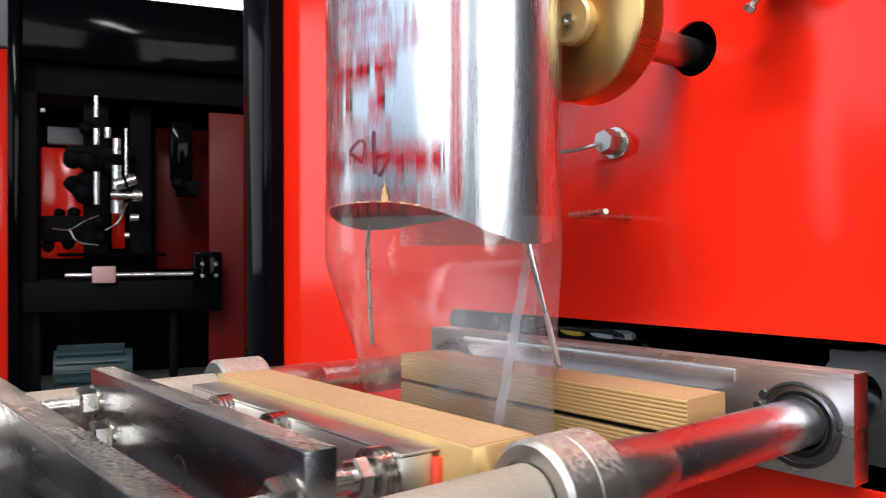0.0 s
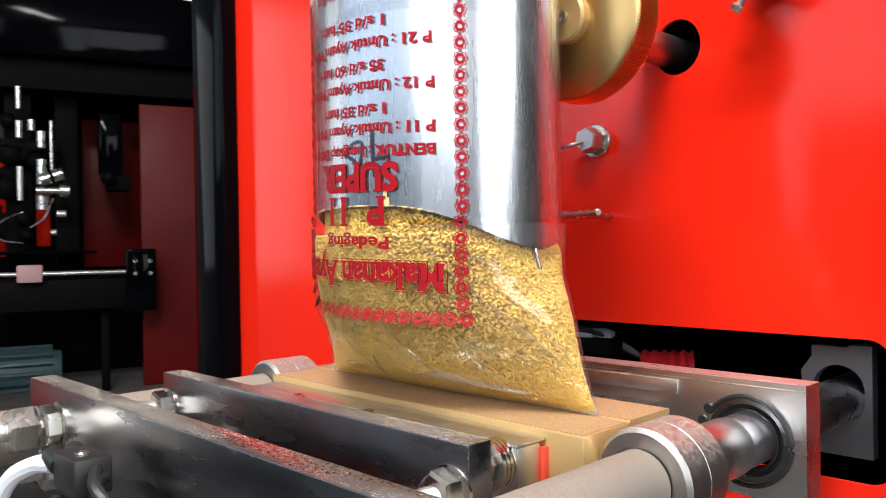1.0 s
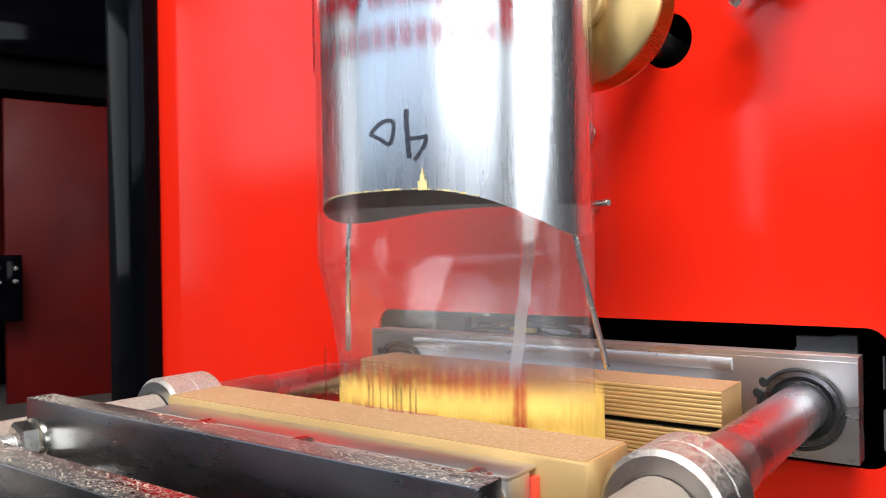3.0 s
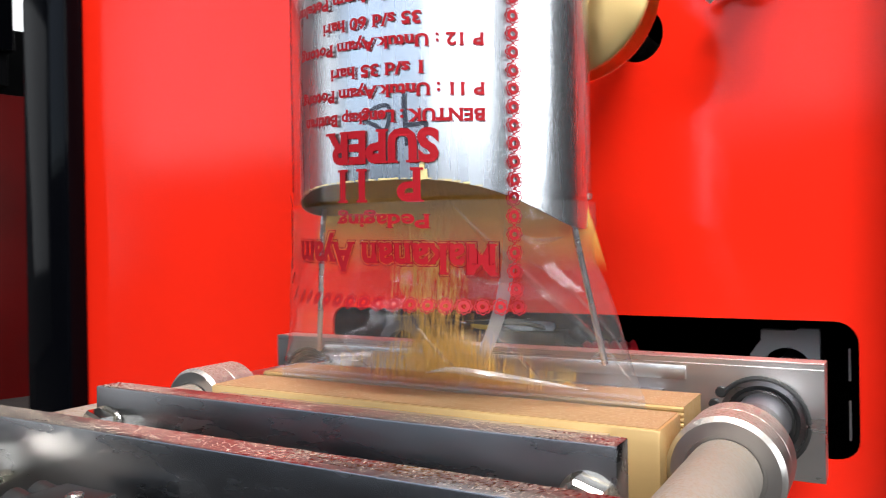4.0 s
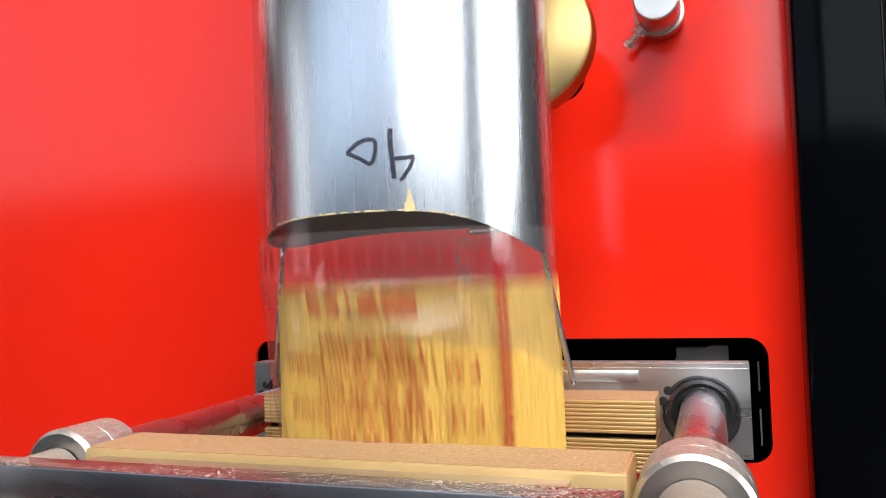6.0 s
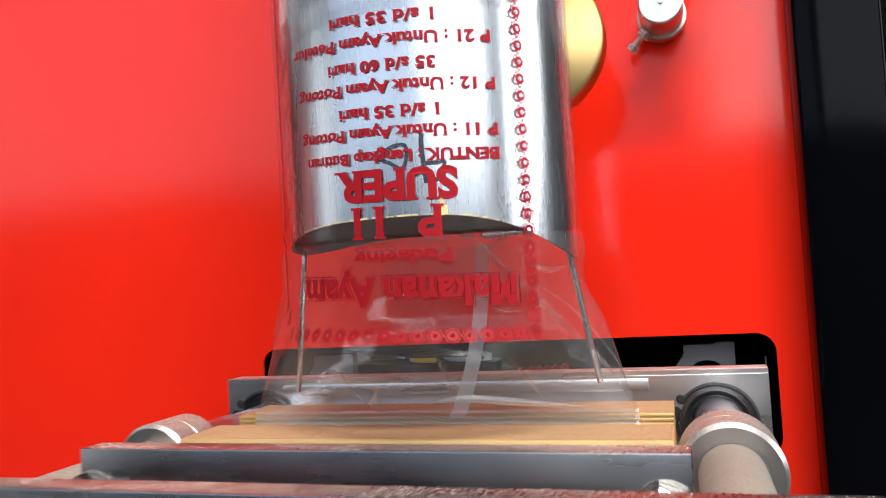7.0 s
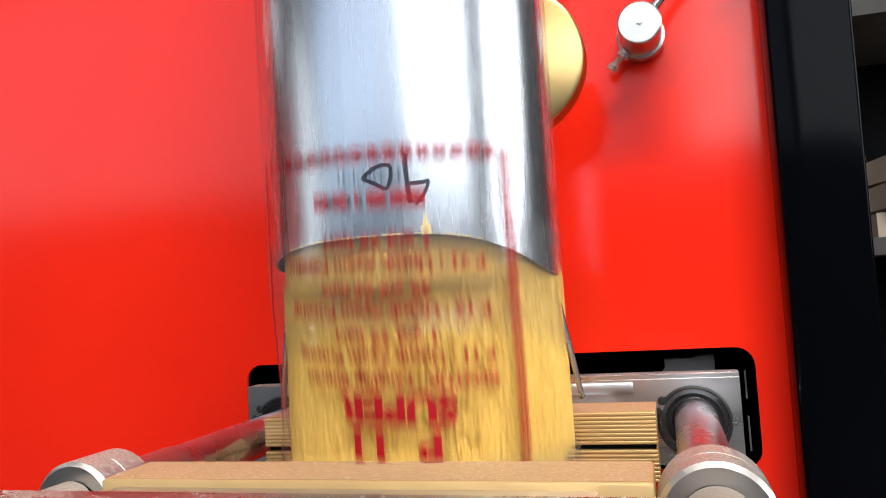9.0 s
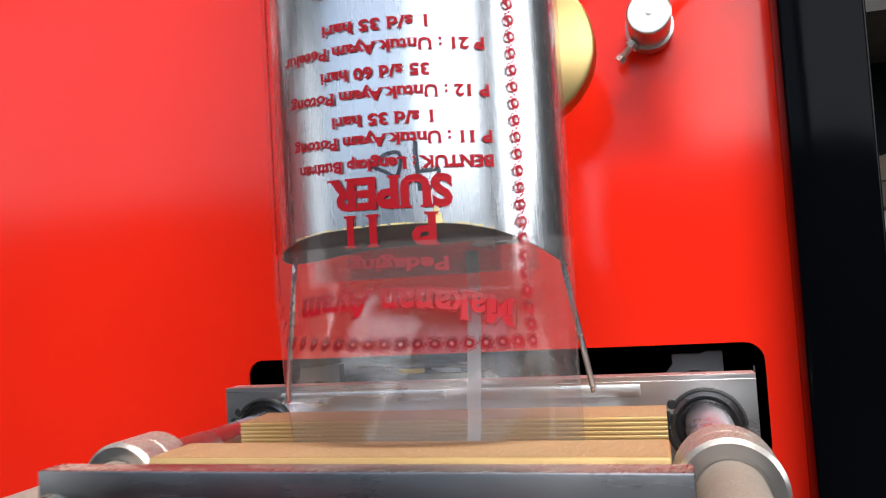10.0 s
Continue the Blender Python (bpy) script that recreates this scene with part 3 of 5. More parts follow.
for x in (0.150, -0.150):
    b = bm_new()
    lathe(b, [(0.0145, 0.0915), (0.0165, 0.0905), (0.0165, 0.1), (0.0145, 0.1)], 40, pose(x, 0, -0.0315), closed=True)
    lathe(b, [(0.0165, 0.0930), (0.0187, 0.0925), (0.0187, 0.1), (0.0165, 0.1)], 40, pose(x, 0, -0.0315), closed=True)
    bearing = part("bearing", b, RUBBER, rear, "black sealed linear bearing")
    b = bm_new()
    lathe(b, [(0.0187, 0.0912), (0.0215, 0.0912), (0.0215, 0.107), (0.0187, 0.107)], 40, pose(x, 0, -0.0315), closed=True)
    part("bearing_shell", b, STEEL, bearing)
    b = bm_new()
    pts = [(x + 0.0228 * math.cos(radians(a)), 0.0893, -0.0315 + 0.0228 * math.sin(radians(a))) for a in range(-195, 142, 6)]
    tube_path(b, pts, 0.0013, 8)
    for a in (-198, 144):
        rod(b, (x + 0.0243 * math.cos(radians(a)), 0.0883, -0.0315 + 0.0243 * math.sin(radians(a))), (x + 0.0243 * math.cos(radians(a)), 0.0904, -0.0315 + 0.0243 * math.sin(radians(a))), 0.003, 14)
    part("snap_ring", b, RUBBER, bearing, "black snap ring")


def ribbed_bar(z0, z1, ribs, yb, yf):
    """A brass bar whose sealing face has fine lengthwise ribs."""
    prof = [(yb, z0), (yf + 0.0012, z0)]
    h = (z1 - z0) / ribs
    for i in range(ribs):
        prof += [(yf + 0.0006, z0 + h * (i + 0.08)), (yf, z0 + h * (i + 0.3)), (yf, z0 + h * (i + 0.7)), (yf + 0.0006, z0 + h * (i + 0.92))]
    prof += [(yf + 0.0012, z1), (yb, z1)]
    bm = bm_new()
    L = [bm.verts.new((-0.126, y, z)) for y, z in prof]
    Rr = [bm.verts.new((0.127, y, z)) for y, z in prof]
    for i in range(len(prof)):
        j = (i + 1) % len(prof)
        bm.faces.new((L[i], L[j], Rr[j], Rr[i]))
    bm.faces.new(L)
    bm.faces.new(Rr)
    return bm


part("upper_ribbed_bar", ribbed_bar(-0.0315, -0.0125, 8, 0.054, 0.0172), BRASS, rear, "ribbed brass sealing bar", smooth=False)
part("lower_ribbed_bar", ribbed_bar(-0.0535, -0.0345, 8, 0.054, 0.0172), BRASS, rear, "ribbed brass sealing bar", smooth=False)
b = bm_new()
box(b, -0.125, 0.126, 0.022, 0.054, -0.0345, -0.0315)
part("knife_slot", b, BLACK_DULL, rear)
b = bm_new()
box(b, -0.126, 0.127, 0.0185, 0.0538, -0.0125, -0.0122)
part("dusty_top", b, BRASS_TOP, rear, "dust-browned top face")
b = bm_new()
box(b, -0.10, 0.10, 0.054, 0.0905, -0.050, -0.018)
part("carrier", b, STEEL, rear)
specks("feed_dust", -0.125, 0.126, 0.019, 0.053, -0.0122, 2200, 0.00015, CRUMB, rear, "fine feed crumbs lying on the bar", seed=3)

# front jaw: brass bar, heater plate, two steel plates, bolts and collars
front = thing("front_sealing_jaw", pose(0, 0, 0), "front sealing jaw: brass bar bolted to two thick steel plates", "sealing jaw")
b = bm_new()
box(b, -0.122, 0.128, -0.021, 0.0155, -0.0535, -0.0128, 0.0012, 2)
part("brass_bar", b, BRASS, front, "dull brass sealing bar")
b = bm_new()
box(b, -0.1208, 0.1268, -0.0198, 0.0143, -0.0128, -0.0125)
part("dusty_top", b, BRASS_TOP, front, "dust-browned top face")
b = bm_new()
box(b, -0.112, 0.109, -0.0245, -0.0211, -0.056, -0.0200, 0.0004)
part("insulator_sheet", b, SILICONE, front, "red silicone insulating sheet")
b = bm_new()
box(b, -0.114, 0.107, -0.0405, -0.0247, -0.056, -0.0178, 0.0008)
part("heater_plate", b, ALU, front, "aluminium heater plate")
b = bm_new()
box(b, -0.113, 0.1075, -0.0410, -0.0212, -0.0176, -0.0160, 0.0004)
part("cover_strip", b, ALU, front, "pale metal cover strip")
b = bm_new()
box(b, -0.113, 0.135, -0.1005, -0.088, -0.055, 0.0, 0.0007)
part("inner_plate", b, STEEL, front, "thick dark steel plate")
b = bm_new()
box(b, -0.155, 0.182, -0.1600, -0.1465, -0.060, 0.0, 0.0007)
part("outer_plate", b, STEEL, front, "thick dark steel plate")


def bolt_on(x, z, y, length, af=0.017, side=-1, rod_r=0.005):
    b = bm_new()
    m = pose(x, y, z, 0, 0, 180 if side < 0 else 0)
    hex_nut(b, m, af, 0.0085)
    nut = part("hex_nut", b, BOLT, front, "bright hexagon nut")
    b = bm_new()
    lathe(b, [(0, -0.0012), (af * 0.62, -0.0012), (af * 0.62, 0.0), (0, 0)], 24, m @ pose(0, 0, 0))
    part("washer", b, BOLT, nut)
    if length:
        b = bm_new()
        threaded(b, m, rod_r, length)
        part("threaded_rod", b, STEEL_WORN, nut)
    return nut


bolt_on(-0.106, -0.019, -0.1012, 0.045)
bolt_on(-0.080, -0.034, -0.1012, 0.020)
bolt_on(0.126, -0.019, -0.1012, 0.045)
bolt_on(0.100, -0.034, -0.1012, 0.020)
bolt_on(-0.106, -0.019, -0.1612, 0.028, 0.019)
bolt_on(-0.108, -0.042, -0.1612, 0.018, 0.019)
bolt_on(0.128, -0.019, -0.1612, 0.028, 0.019)
b = bm_new()
hex_nut(b, pose(-0.106, -0.186, -0.019), 0.021, 0.014)
part("end_nut", b, BOLT, front, "long hexagon coupling nut")
# spring bolts between plate and heater plate
for x in (-0.060, 0.005, 0.095):
    b = bm_new()
    lathe(b, [(0.0052, -0.088), (0.0052, -0.041)], 20, pose(x, 0, -0.026))
    stud = part("stud", b, BOLT, front)
    b = bm_new()
    hex_nut(b, pose(x, -0.0575, -0.026), 0.016, 0.007)
    part("stud_nut", b, BOLT, stud)
    for yy in (-0.0490, -0.0465, -0.0440, -0.0415):
        b = bm_new()
        lathe(b, [(0.0055, yy), (0.0115, yy), (0.0115, yy + 0.0019), (0.0055, yy + 0.0019)], 28, pose(x, 0, -0.026), closed=True)
        part("spring_washer", b, BOLT, stud)
# recessed screw ring on the inner plate, its shaded groove drawn as black loop
b = bm_new()
tube_path(b, [(0.024 + 0.0068 * math.cos(i * 0.21), -0.1004, -0.030 + 0.0068 * math.sin(i * 0.21)) for i in range(31)], 0.00035, 6)
part("groove_shade", b, RUBBER, front)
# clamps on the guide shafts
for x in (0.151, -0.146):
    b = bm_new()
    lathe(b, [(0.0143, -0.0120), (0.0158, -0.0120), (0.0160, -0.0128), (0.0212, -0.0128), (0.0232, -0.0108), (0.0232, 0.004), (0.0229, 0.0043), (0.0232, 0.0046), (0.0232, 0.020), (0.0222, 0.0212), (0.0143, 0.0212)], 48, pose(x, 0, -0.0300))
    collar = part("collar", b, COLLAR, front, "thick turned steel collar")
    b = bm_new()
    rod(b, (x, -0.26, -0.0300), (x, -0.0126, -0.0300), 0.0144, 40)
    part("drive_rod", b, DULL_ROD, collar, "dull dusty steel rod")
    b = bm_new()
    lathe(b, [(0.0139, 0.020), (0.0145, 0.0212), (0.0145, 0.066), (0.0139, 0.0672)], 40, pose(x, 0, -0.0300))
    part("sleeve", b, TURNED, collar, "dusty steel sleeve")
# cable connectors in front of the outer plate
connectors = []
for k, (dx, dz) in enumerate(((0.0, 0.0), (0.004, -0.021))):
    conn = thing("cable_connector", pose(dx, 0, dz), "black cable connector with grey leads and a clear hose", "connector", "cable connectors")
    b = bm_new()
    box(b, -0.030, -0.004, -0.188, -0.172, -0.030, -0.014, 0.0015)
    housing = part("housing", b, RUBBER, conn)
    b = bm_new()
    rod(b, (-0.012, -0.182, -0.0145), (-0.012, -0.182, -0.0125), 0.0028, 14)
    part("clamp_screw", b, BOLT, housing)
    for i in range(2):
        b = bm_new()
        lathe(b, [(0, 0), (0.0046, 0), (0.005, 0.0008), (0.0046, 0.012), (0.0036, 0.0124), (0.0034, 0.006), (0, 0.006)], 18, pose(-0.029, -0.1845 + 0.009 * i, -0.021, 0, 0, 90) @ pose(0, 0, 0, 12, 0, 0))
        part("nipple", b, RUBBER, housing)
    if k == 0:
        b = bm_new()
        tube_path(b, curve_pts([(-0.038, -0.185, -0.022), (-0.050, -0.190, -0.024), (-0.064, -0.197, -0.034), (-0.074, -0.203, -0.06), (-0.078, -0.206, -0.10)]), 0.0040)
        part("clear_hose", b, PLASTIC_W, conn, "clear plastic hose")
    for i in range(2):
        b = bm_new()
        tube_path(b, curve_pts([(-0.005, -0.179 + 0.004 * i, -0.019 - 0.004 * i), (0.006, -0.183, -0.024), (0.016, -0.178, -0.033 - 0.003 * i), (0.024, -0.166, -0.036), (0.026, -0.1602, -0.036)]), 0.0027)
        part("lead", b, RUBBER, conn, "grey-black cable lead")
    connectors.append((conn, dx, dz))

specks("feed_dust", -0.112, 0.134, -0.1, -0.0885, 0.0, 2600, 0.00019, CRUMB, front, "fine feed crumbs lying on the plate",
       keep=lambda x, y: 0.5 + 0.8 * noise.noise(Vector((x * 22, y * 40, 0.3))), seed=5)
specks("feed_dust", -0.154, 0.18, -0.1595, -0.147, 0.0, 3600, 0.00019, CRUMB, front, "fine feed crumbs lying on the plate",
       keep=lambda x, y: 0.45 + 0.7 * noise.noise(Vector((x * 30, y * 60, 4.3))), seed=6)
specks("feed_dust", -0.12, 0.126, -0.0195, 0.014, -0.0125, 2200, 0.00015, CRUMB, front, "fine feed crumbs lying on the bar", seed=7)

# fixed guide shafts
for x in (0.151, -0.146):
    b = bm_new()
    rod(b, (x, -0.10, -0.030), (x, 0.34, -0.030), 0.0137, 40)
    ob = part("guide_shaft", b, CHROME)
    tagged(ob, "ground steel guide shaft running into the cabinet", "shaft", "guide shafts")

# ---------------------------------------------------------------- film, prints and feed
def film_way(p):
    return float(np.interp(p, [q for q, _ in FEEDWAY], [d for _, d in FEEDWAY]))


def pulled(t):
    """Length of film drawn down since before the first pull."""
    return sum(film_way(t - t0) for t0 in T0)


def opened(t):
    keys = sorted((t0 + p, f) for t0 in T0 for p, f in OPEN)
    return float(np.interp(t, [k[0] for k in keys], [k[1] for k in keys]))


def offset(j, t):
    return PITCH * (j + 1) - pulled(t)


def swing(j, t):
    """How far a bag swings back once it leaves the tube between the open jaws."""
    return 0.010 * opened(t) * min(max((-offset(j, t) - 0.03) / 0.09, 0), 1)


def pull_times(j, before, after):
    """Clip start and end, and the pull steps while piece j hangs between the two heights."""
    ts = {0.0, 10.0}
    for t0 in T0:
        for p, _ in FEEDWAY + ((1.3, 0), (1.46, 0), (1.53, 0), (1.6, 0), (-0.6, 0), (-0.2, 0)):
            t = round(t0 + p, 3)
            if 0 < t < 10 and -after < offset(j, t) < before:
                ts.add(t)
    return sorted(ts)


# hanging film between the tube's mouth and the jaws
W_TAB = ((-0.0550, 0.108), (-0.0125, 0.1075), (0.010, 0.0985), (0.032, 0.0905), (0.044, 0.0852), (0.055, 0.0788), (0.064, 0.0775), (0.072, 0.0790), (0.084, 0.0772), (0.100, 0.0762), (0.5, 0.0762))
D_TAB = ((-0.0550, 0.0004), (-0.0125, 0.0012), (-0.008, 0.012), (0.002, 0.026), (0.015, 0.040), (0.032, 0.0525), (0.055, 0.0605), (0.080, 0.0615), (0.5, 0.0615))
C_TAB = ((-0.0550, 0.003), (-0.0125, 0.003), (0.04, 0.009), (0.09, CX), (0.5, CX))
Y_TAB = ((-0.0550, 0.0163), (-0.0125, 0.0163), (0.01, 0.011), (0.04, 0.005), (0.09, CY), (0.5, CY))


def tab(table, z):
    return float(np.interp(z, [a for a, _ in table], [b for _, b in table]))


def bag_point(z, ang, grow=0.0, wob=0.0):
    """A point of the bag's skin; ang 0 is the front, 90 degrees the right side."""
    w, d = tab(W_TAB, z) + grow, max(tab(D_TAB, z) + grow, 0.0004)
    s, c = math.sin(ang), math.cos(ang)
    k = noise.noise(Vector((s * 2.2 + 3, c * 2.2, z * 26))) * wob
    if wob:
        fold = math.sin(11 * abs(ang) + 150 * z) * max(0, c + 0.3) * min(max((0.075 - z) / 0.03, 0), 1) * min(max((z + 0.014) / 0.02, 0), 1)
        k += 0.0010 * fold
    lean = min(w, 0.0762 + grow)
    x = (lean + (w - lean) * abs(s) ** 3) * s
    x += 0.45 * slack(ang) * min(max((z - 0.035) / 0.035, 0), 1)
    return Vector((tab(C_TAB, z) + x + k * 0.4 * s, tab(Y_TAB, z) - (d + k) * c, z))


def bag_half(side, z0, z1, nz, na, grow, wob):
    bm = bm_new()
    rows = []
    for i in range(nz + 1):
        z = z0 + (z1 - z0) * i / nz
        rows.append([bm.verts.new(bag_point(z, side * math.pi * (k / na), grow, wob)) for k in range(na + 1)])
    for r, s in zip(rows, rows[1:]):
        for k in range(na):
            bm.faces.new((r[k], r[k + 1], s[k + 1], s[k]))
    return bm


half_film = {s: mesh_of("film_half", bag_half(s, -0.030, 0.082, 56, 72, 0.0013, 0.0022), FILM, True) for s in (1, -1)}
# sealed strip with its cross ribs
def strip_half(side):
    strip_bm = bm_new()
    for i in range(40):
        x0, x1 = 0.003 + side * 0.108 * i / 40, 0.003 + side * 0.108 * (i + 1) / 40
        for k in range(15):
            z0, z1 = -0.030 + 0.0015 * k, -0.030 + 0.0015 * (k + 1)
            q = []
            for x, z, kk in ((x0, z0, k), (x1, z0, k), (x1, z1, k + 1), (x0, z1, k + 1)):
                q.append(strip_bm.verts.new((x, 0.0150 + 0.0005 * (kk % 2) + 0.0012 * noise.noise(Vector((x * 60, z * 40, 2))), z)))
            strip_bm.faces.new(q)
    bmesh.ops.remove_doubles(strip_bm, verts=strip_bm.verts, dist=0.00005)
    return mesh_of("seal_strip", strip_bm, FILM_SEAL, True)


strip_me = {s: strip_half(s) for s in (1, -1)}

# creases that catch the light, standing out of the film
def crease(bm, ctrl, w):
    pts = []
    for z, a in ctrl:
        pts.append(bag_point(z, radians(a), 0.0016, 0.0022))
    pts = curve_pts(pts, 8)
    prev = None
    for i, p in enumerate(pts):
        k = math.sin(math.pi * i / (len(pts) - 1))
        d = (pts[min(i + 1, len(pts) - 1)] - pts[max(i - 1, 0)]).normalized()
        nrm = Vector((p.x - CX, (p.y - CY) * 1.6, 0)).normalized()
        side = d.cross(nrm).normalized() * w * k
        row = [bm.verts.new(p - side), bm.verts.new(p + nrm * w * 0.9 * k), bm.verts.new(p + side)]
        if prev:
            bm.faces.new((prev[0], prev[1], row[1], row[0]))
            bm.faces.new((prev[1], prev[2], row[2], row[1]))
        prev = row


seam_bm = bm_new()
prev = None
for i in range(24):
    z = -0.012 + 0.094 * i / 23
    row = [seam_bm.verts.new(bag_point(z, math.pi - a, -0.0008, 0.0)) for a in (0.10, 0.13, 0.19, 0.22)]
    if prev:
        for k in range(3):
            seam_bm.faces.new((prev[k], prev[k + 1], row[k + 1], row[k]))
    prev = row
seam_me = mesh_of("back_seam", seam_bm, FILM_SEAM, True)
crease_me = []
for ctrl, w in ((((0.082, 28), (0.064, 41), (0.044, 56), (0.018, 73), (-0.004, 82)), 0.0020), (((0.070, 46), (0.064, 58), (0.066, 72)), 0.0015),
                (((0.058, 52), (0.045, 66), (0.022, 80), (0.0, 86)), 0.0012), (((0.030, -30), (0.010, -24), (-0.006, -20)), 0.0012),
                (((0.034, 10), (0.012, 16), (-0.006, 20)), 0.0010), (((0.060, -62), (0.050, -70), (0.030, -74)), 0.0014),
                (((0.028, 36), (0.008, 44), (-0.008, 48)), 0.0011), (((0.056, 30), (0.048, 36), (0.046, 46)), 0.0013)):
    crease_bm = bm_new()
    crease(crease_bm, ctrl, w)
    crease_me.append((1 if ctrl[0][1] > 0 else -1, mesh_of("crease", crease_bm, FILM_CREASE, True)))

for ctrl, w in ((((0.0005, 4), (0.0035, 16), (0.0015, 30), (-0.0015, 44), (-0.005, 62)), 0.0019), (((0.0115, -14), (0.004, -17), (-0.004, -24)), 0.0020),
                (((-0.002, -30), (0.001, -42), (-0.003, -58)), 0.0012)):
    crease_bm = bm_new()
    crease(crease_bm, ctrl, w)
    crease_me.append((1 if ctrl[0][1] > 0 else -1, mesh_of("fold", crease_bm, FILM_FOLD, True)))

film_pieces = []
for j in range(4):
    bag = thing("film_bag", pose(0, 0, 0), "clear plastic film bag, pinched flat at the jaws and oval above", "plastic bag", "film bags")
    for s in (1, -1):
        film_pieces.append((j, s, part("film_half", half_film[s], None, bag)))
        film_pieces.append((j, s, part("seal_strip", strip_me[s], None, bag, "ribbed and wrinkled heat seal")))
    film_pieces.append((j, 1, part("back_seam", seam_me, None, bag, "pale vertical heat-sealed back seam")))
    for s, me in crease_me:
        film_pieces.append((j, s, part("crease", me, None, bag, "bright crease in the film")))

# film drawn over the tube, and the loose skirt that hangs below its mouth
film_tube = thing("film_sleeve", pose(0, 0, 0), "clear plastic film sleeve drawn over the steel tube", "film sleeve")
b = bm_new()
rings = []
for i in range(30):
    z = 0.084 + (0.62 - 0.084) * i / 29
    ring = []
    for k in range(96):
        a = 2 * math.pi * k / 96
        loose = 0.0006 * max(0, math.sin(a)) ** 4 + 0.0002 * noise.noise(Vector((math.sin(a) * 3, math.cos(a) * 3, z * 9)))
        ring.append(b.verts.new((CX + slack(a) + (0.0767 + loose) * math.sin(a), CY - (0.0597 + loose) * math.cos(a), z)))
    rings.append(ring)
for r, s in zip(rings, rings[1:]):
    for k in range(96):
        b.faces.new((r[k], r[(k + 1) % 96], s[(k + 1) % 96], s[k]))
part("upper_sleeve", b, FILM_TUBE, film_tube)
b = bm_new()
rings = []
for i in range(26):
    z = -0.045 + 0.129 * i / 25
    ring = []
    k1 = min(max((0.06 - z) / 0.105, 0), 1)
    for k in range(96):
        a = 2 * math.pi * k / 96
        w = 0.0012 * k1 * noise.noise(Vector((math.sin(a) * 3, math.cos(a) * 3, z * 20))) + 0.0008 * k1 * math.sin(9 * a + 60 * z)
        ring.append(b.verts.new((CX - 0.003 * k1 + slack(a) + (0.0767 + w) * math.sin(a), CY + 0.0125 * k1 - (0.0606 - 0.040 * k1 + w) * math.cos(a), z)))
    rings.append(ring)
for r, s in zip(rings, rings[1:]):
    for k in range(96):
        b.faces.new((r[k], r[(k + 1) % 96], s[(k + 1) % 96], s[k]))
skirt = part("loose_skirt", b, FILM_LOOSE, film_tube)
b = bm_new()
prev = None
for i in range(20):
    z = -0.045 + 0.129 * i / 19
    k1 = min(max((0.06 - z) / 0.105, 0), 1)
    row = [b.verts.new((x, CY + 0.0600 - 0.0275 * k1 + 0.0008 * math.sin(i * 1.7), z)) for x in (0.019, 0.0205, 0.0255, 0.027)]
    if prev:
        for k in range(3):
            b.faces.new((prev[k], prev[k + 1], row[k + 1], row[k]))
    prev = row
part("back_seam", b, FILM_SEAM, skirt, "pale vertical heat-sealed back seam")


# ---- feed
def crumb_shapes():
    shapes = []
    rnd = random.Random(11)
    for _ in range(12):
        bm = bm_new()
        bmesh.ops.create_icosphere(bm, subdivisions=1, radius=1.0)
        for v in bm.verts:
            v.co *= rnd.uniform(0.7, 1.15)
        s = (rnd.uniform(0.7, 1.2), rnd.uniform(0.6, 1.0), rnd.uniform(0.7, 1.2))
        bm.verts.index_update()
        shapes.append((np.array([v.co[:] for v in bm.verts]) * s, [[v.index for v in f.verts] for f in bm.faces]))
        bm.free()
    return shapes


SLICES = ((-0.0118, 0.078), (0.076, 0.122), (0.120, 0.166), (0.164, 0.210))


def crevices(u, z, seed):
    """Depth of the cracks between clumps of crumbs, over arc length u and height z."""
    rs = np.random.RandomState(seed)
    jit = rs.rand(128, 128, 3)
    u = u + 0.0006 * np.sin(z * 1900 + 1.3) + 0.0005 * np.sin(z * 760 + u * 300)
    z = z + 0.0005 * np.sin(u * 1500) + 0.0004 * np.sin(u * 3700 + z * 900)
    p, q = u / 0.0026, z / 0.0019
    i0, k0 = np.floor(p).astype(int), np.floor(q).astype(int)
    f1, f2, lift = np.full(p.shape, 9.0), np.full(p.shape, 9.0), np.zeros(p.shape)
    for di in (-1, 0, 1):
        for dk in (-1, 0, 1):
            c = jit[(i0 + di) % 128, (k0 + dk) % 128]
            d = np.hypot(i0 + di + c[..., 0] - p, k0 + dk + c[..., 1] - q)
            near = d < f1
            f2 = np.where(near, f1, np.minimum(f2, d))
            lift = np.where(near, c[..., 2], lift)
            f1 = np.where(near, d, f1)
    patch = 0.5 + 0.5 * np.sin(u * 310 + 2.0 * np.sin(z * 240 + seed)) * np.sin(z * 390 + 1.7 * np.sin(u * 170))
    width = 0.13 + 0.24 * patch * lift
    open_by = np.clip((width - (f2 - f1)) / 0.12, 0, 1)
    return 0.0004 + 0.0005 * lift + 0.0052 * open_by * np.clip((z + 0.012) / 0.030, 0.4, 1)


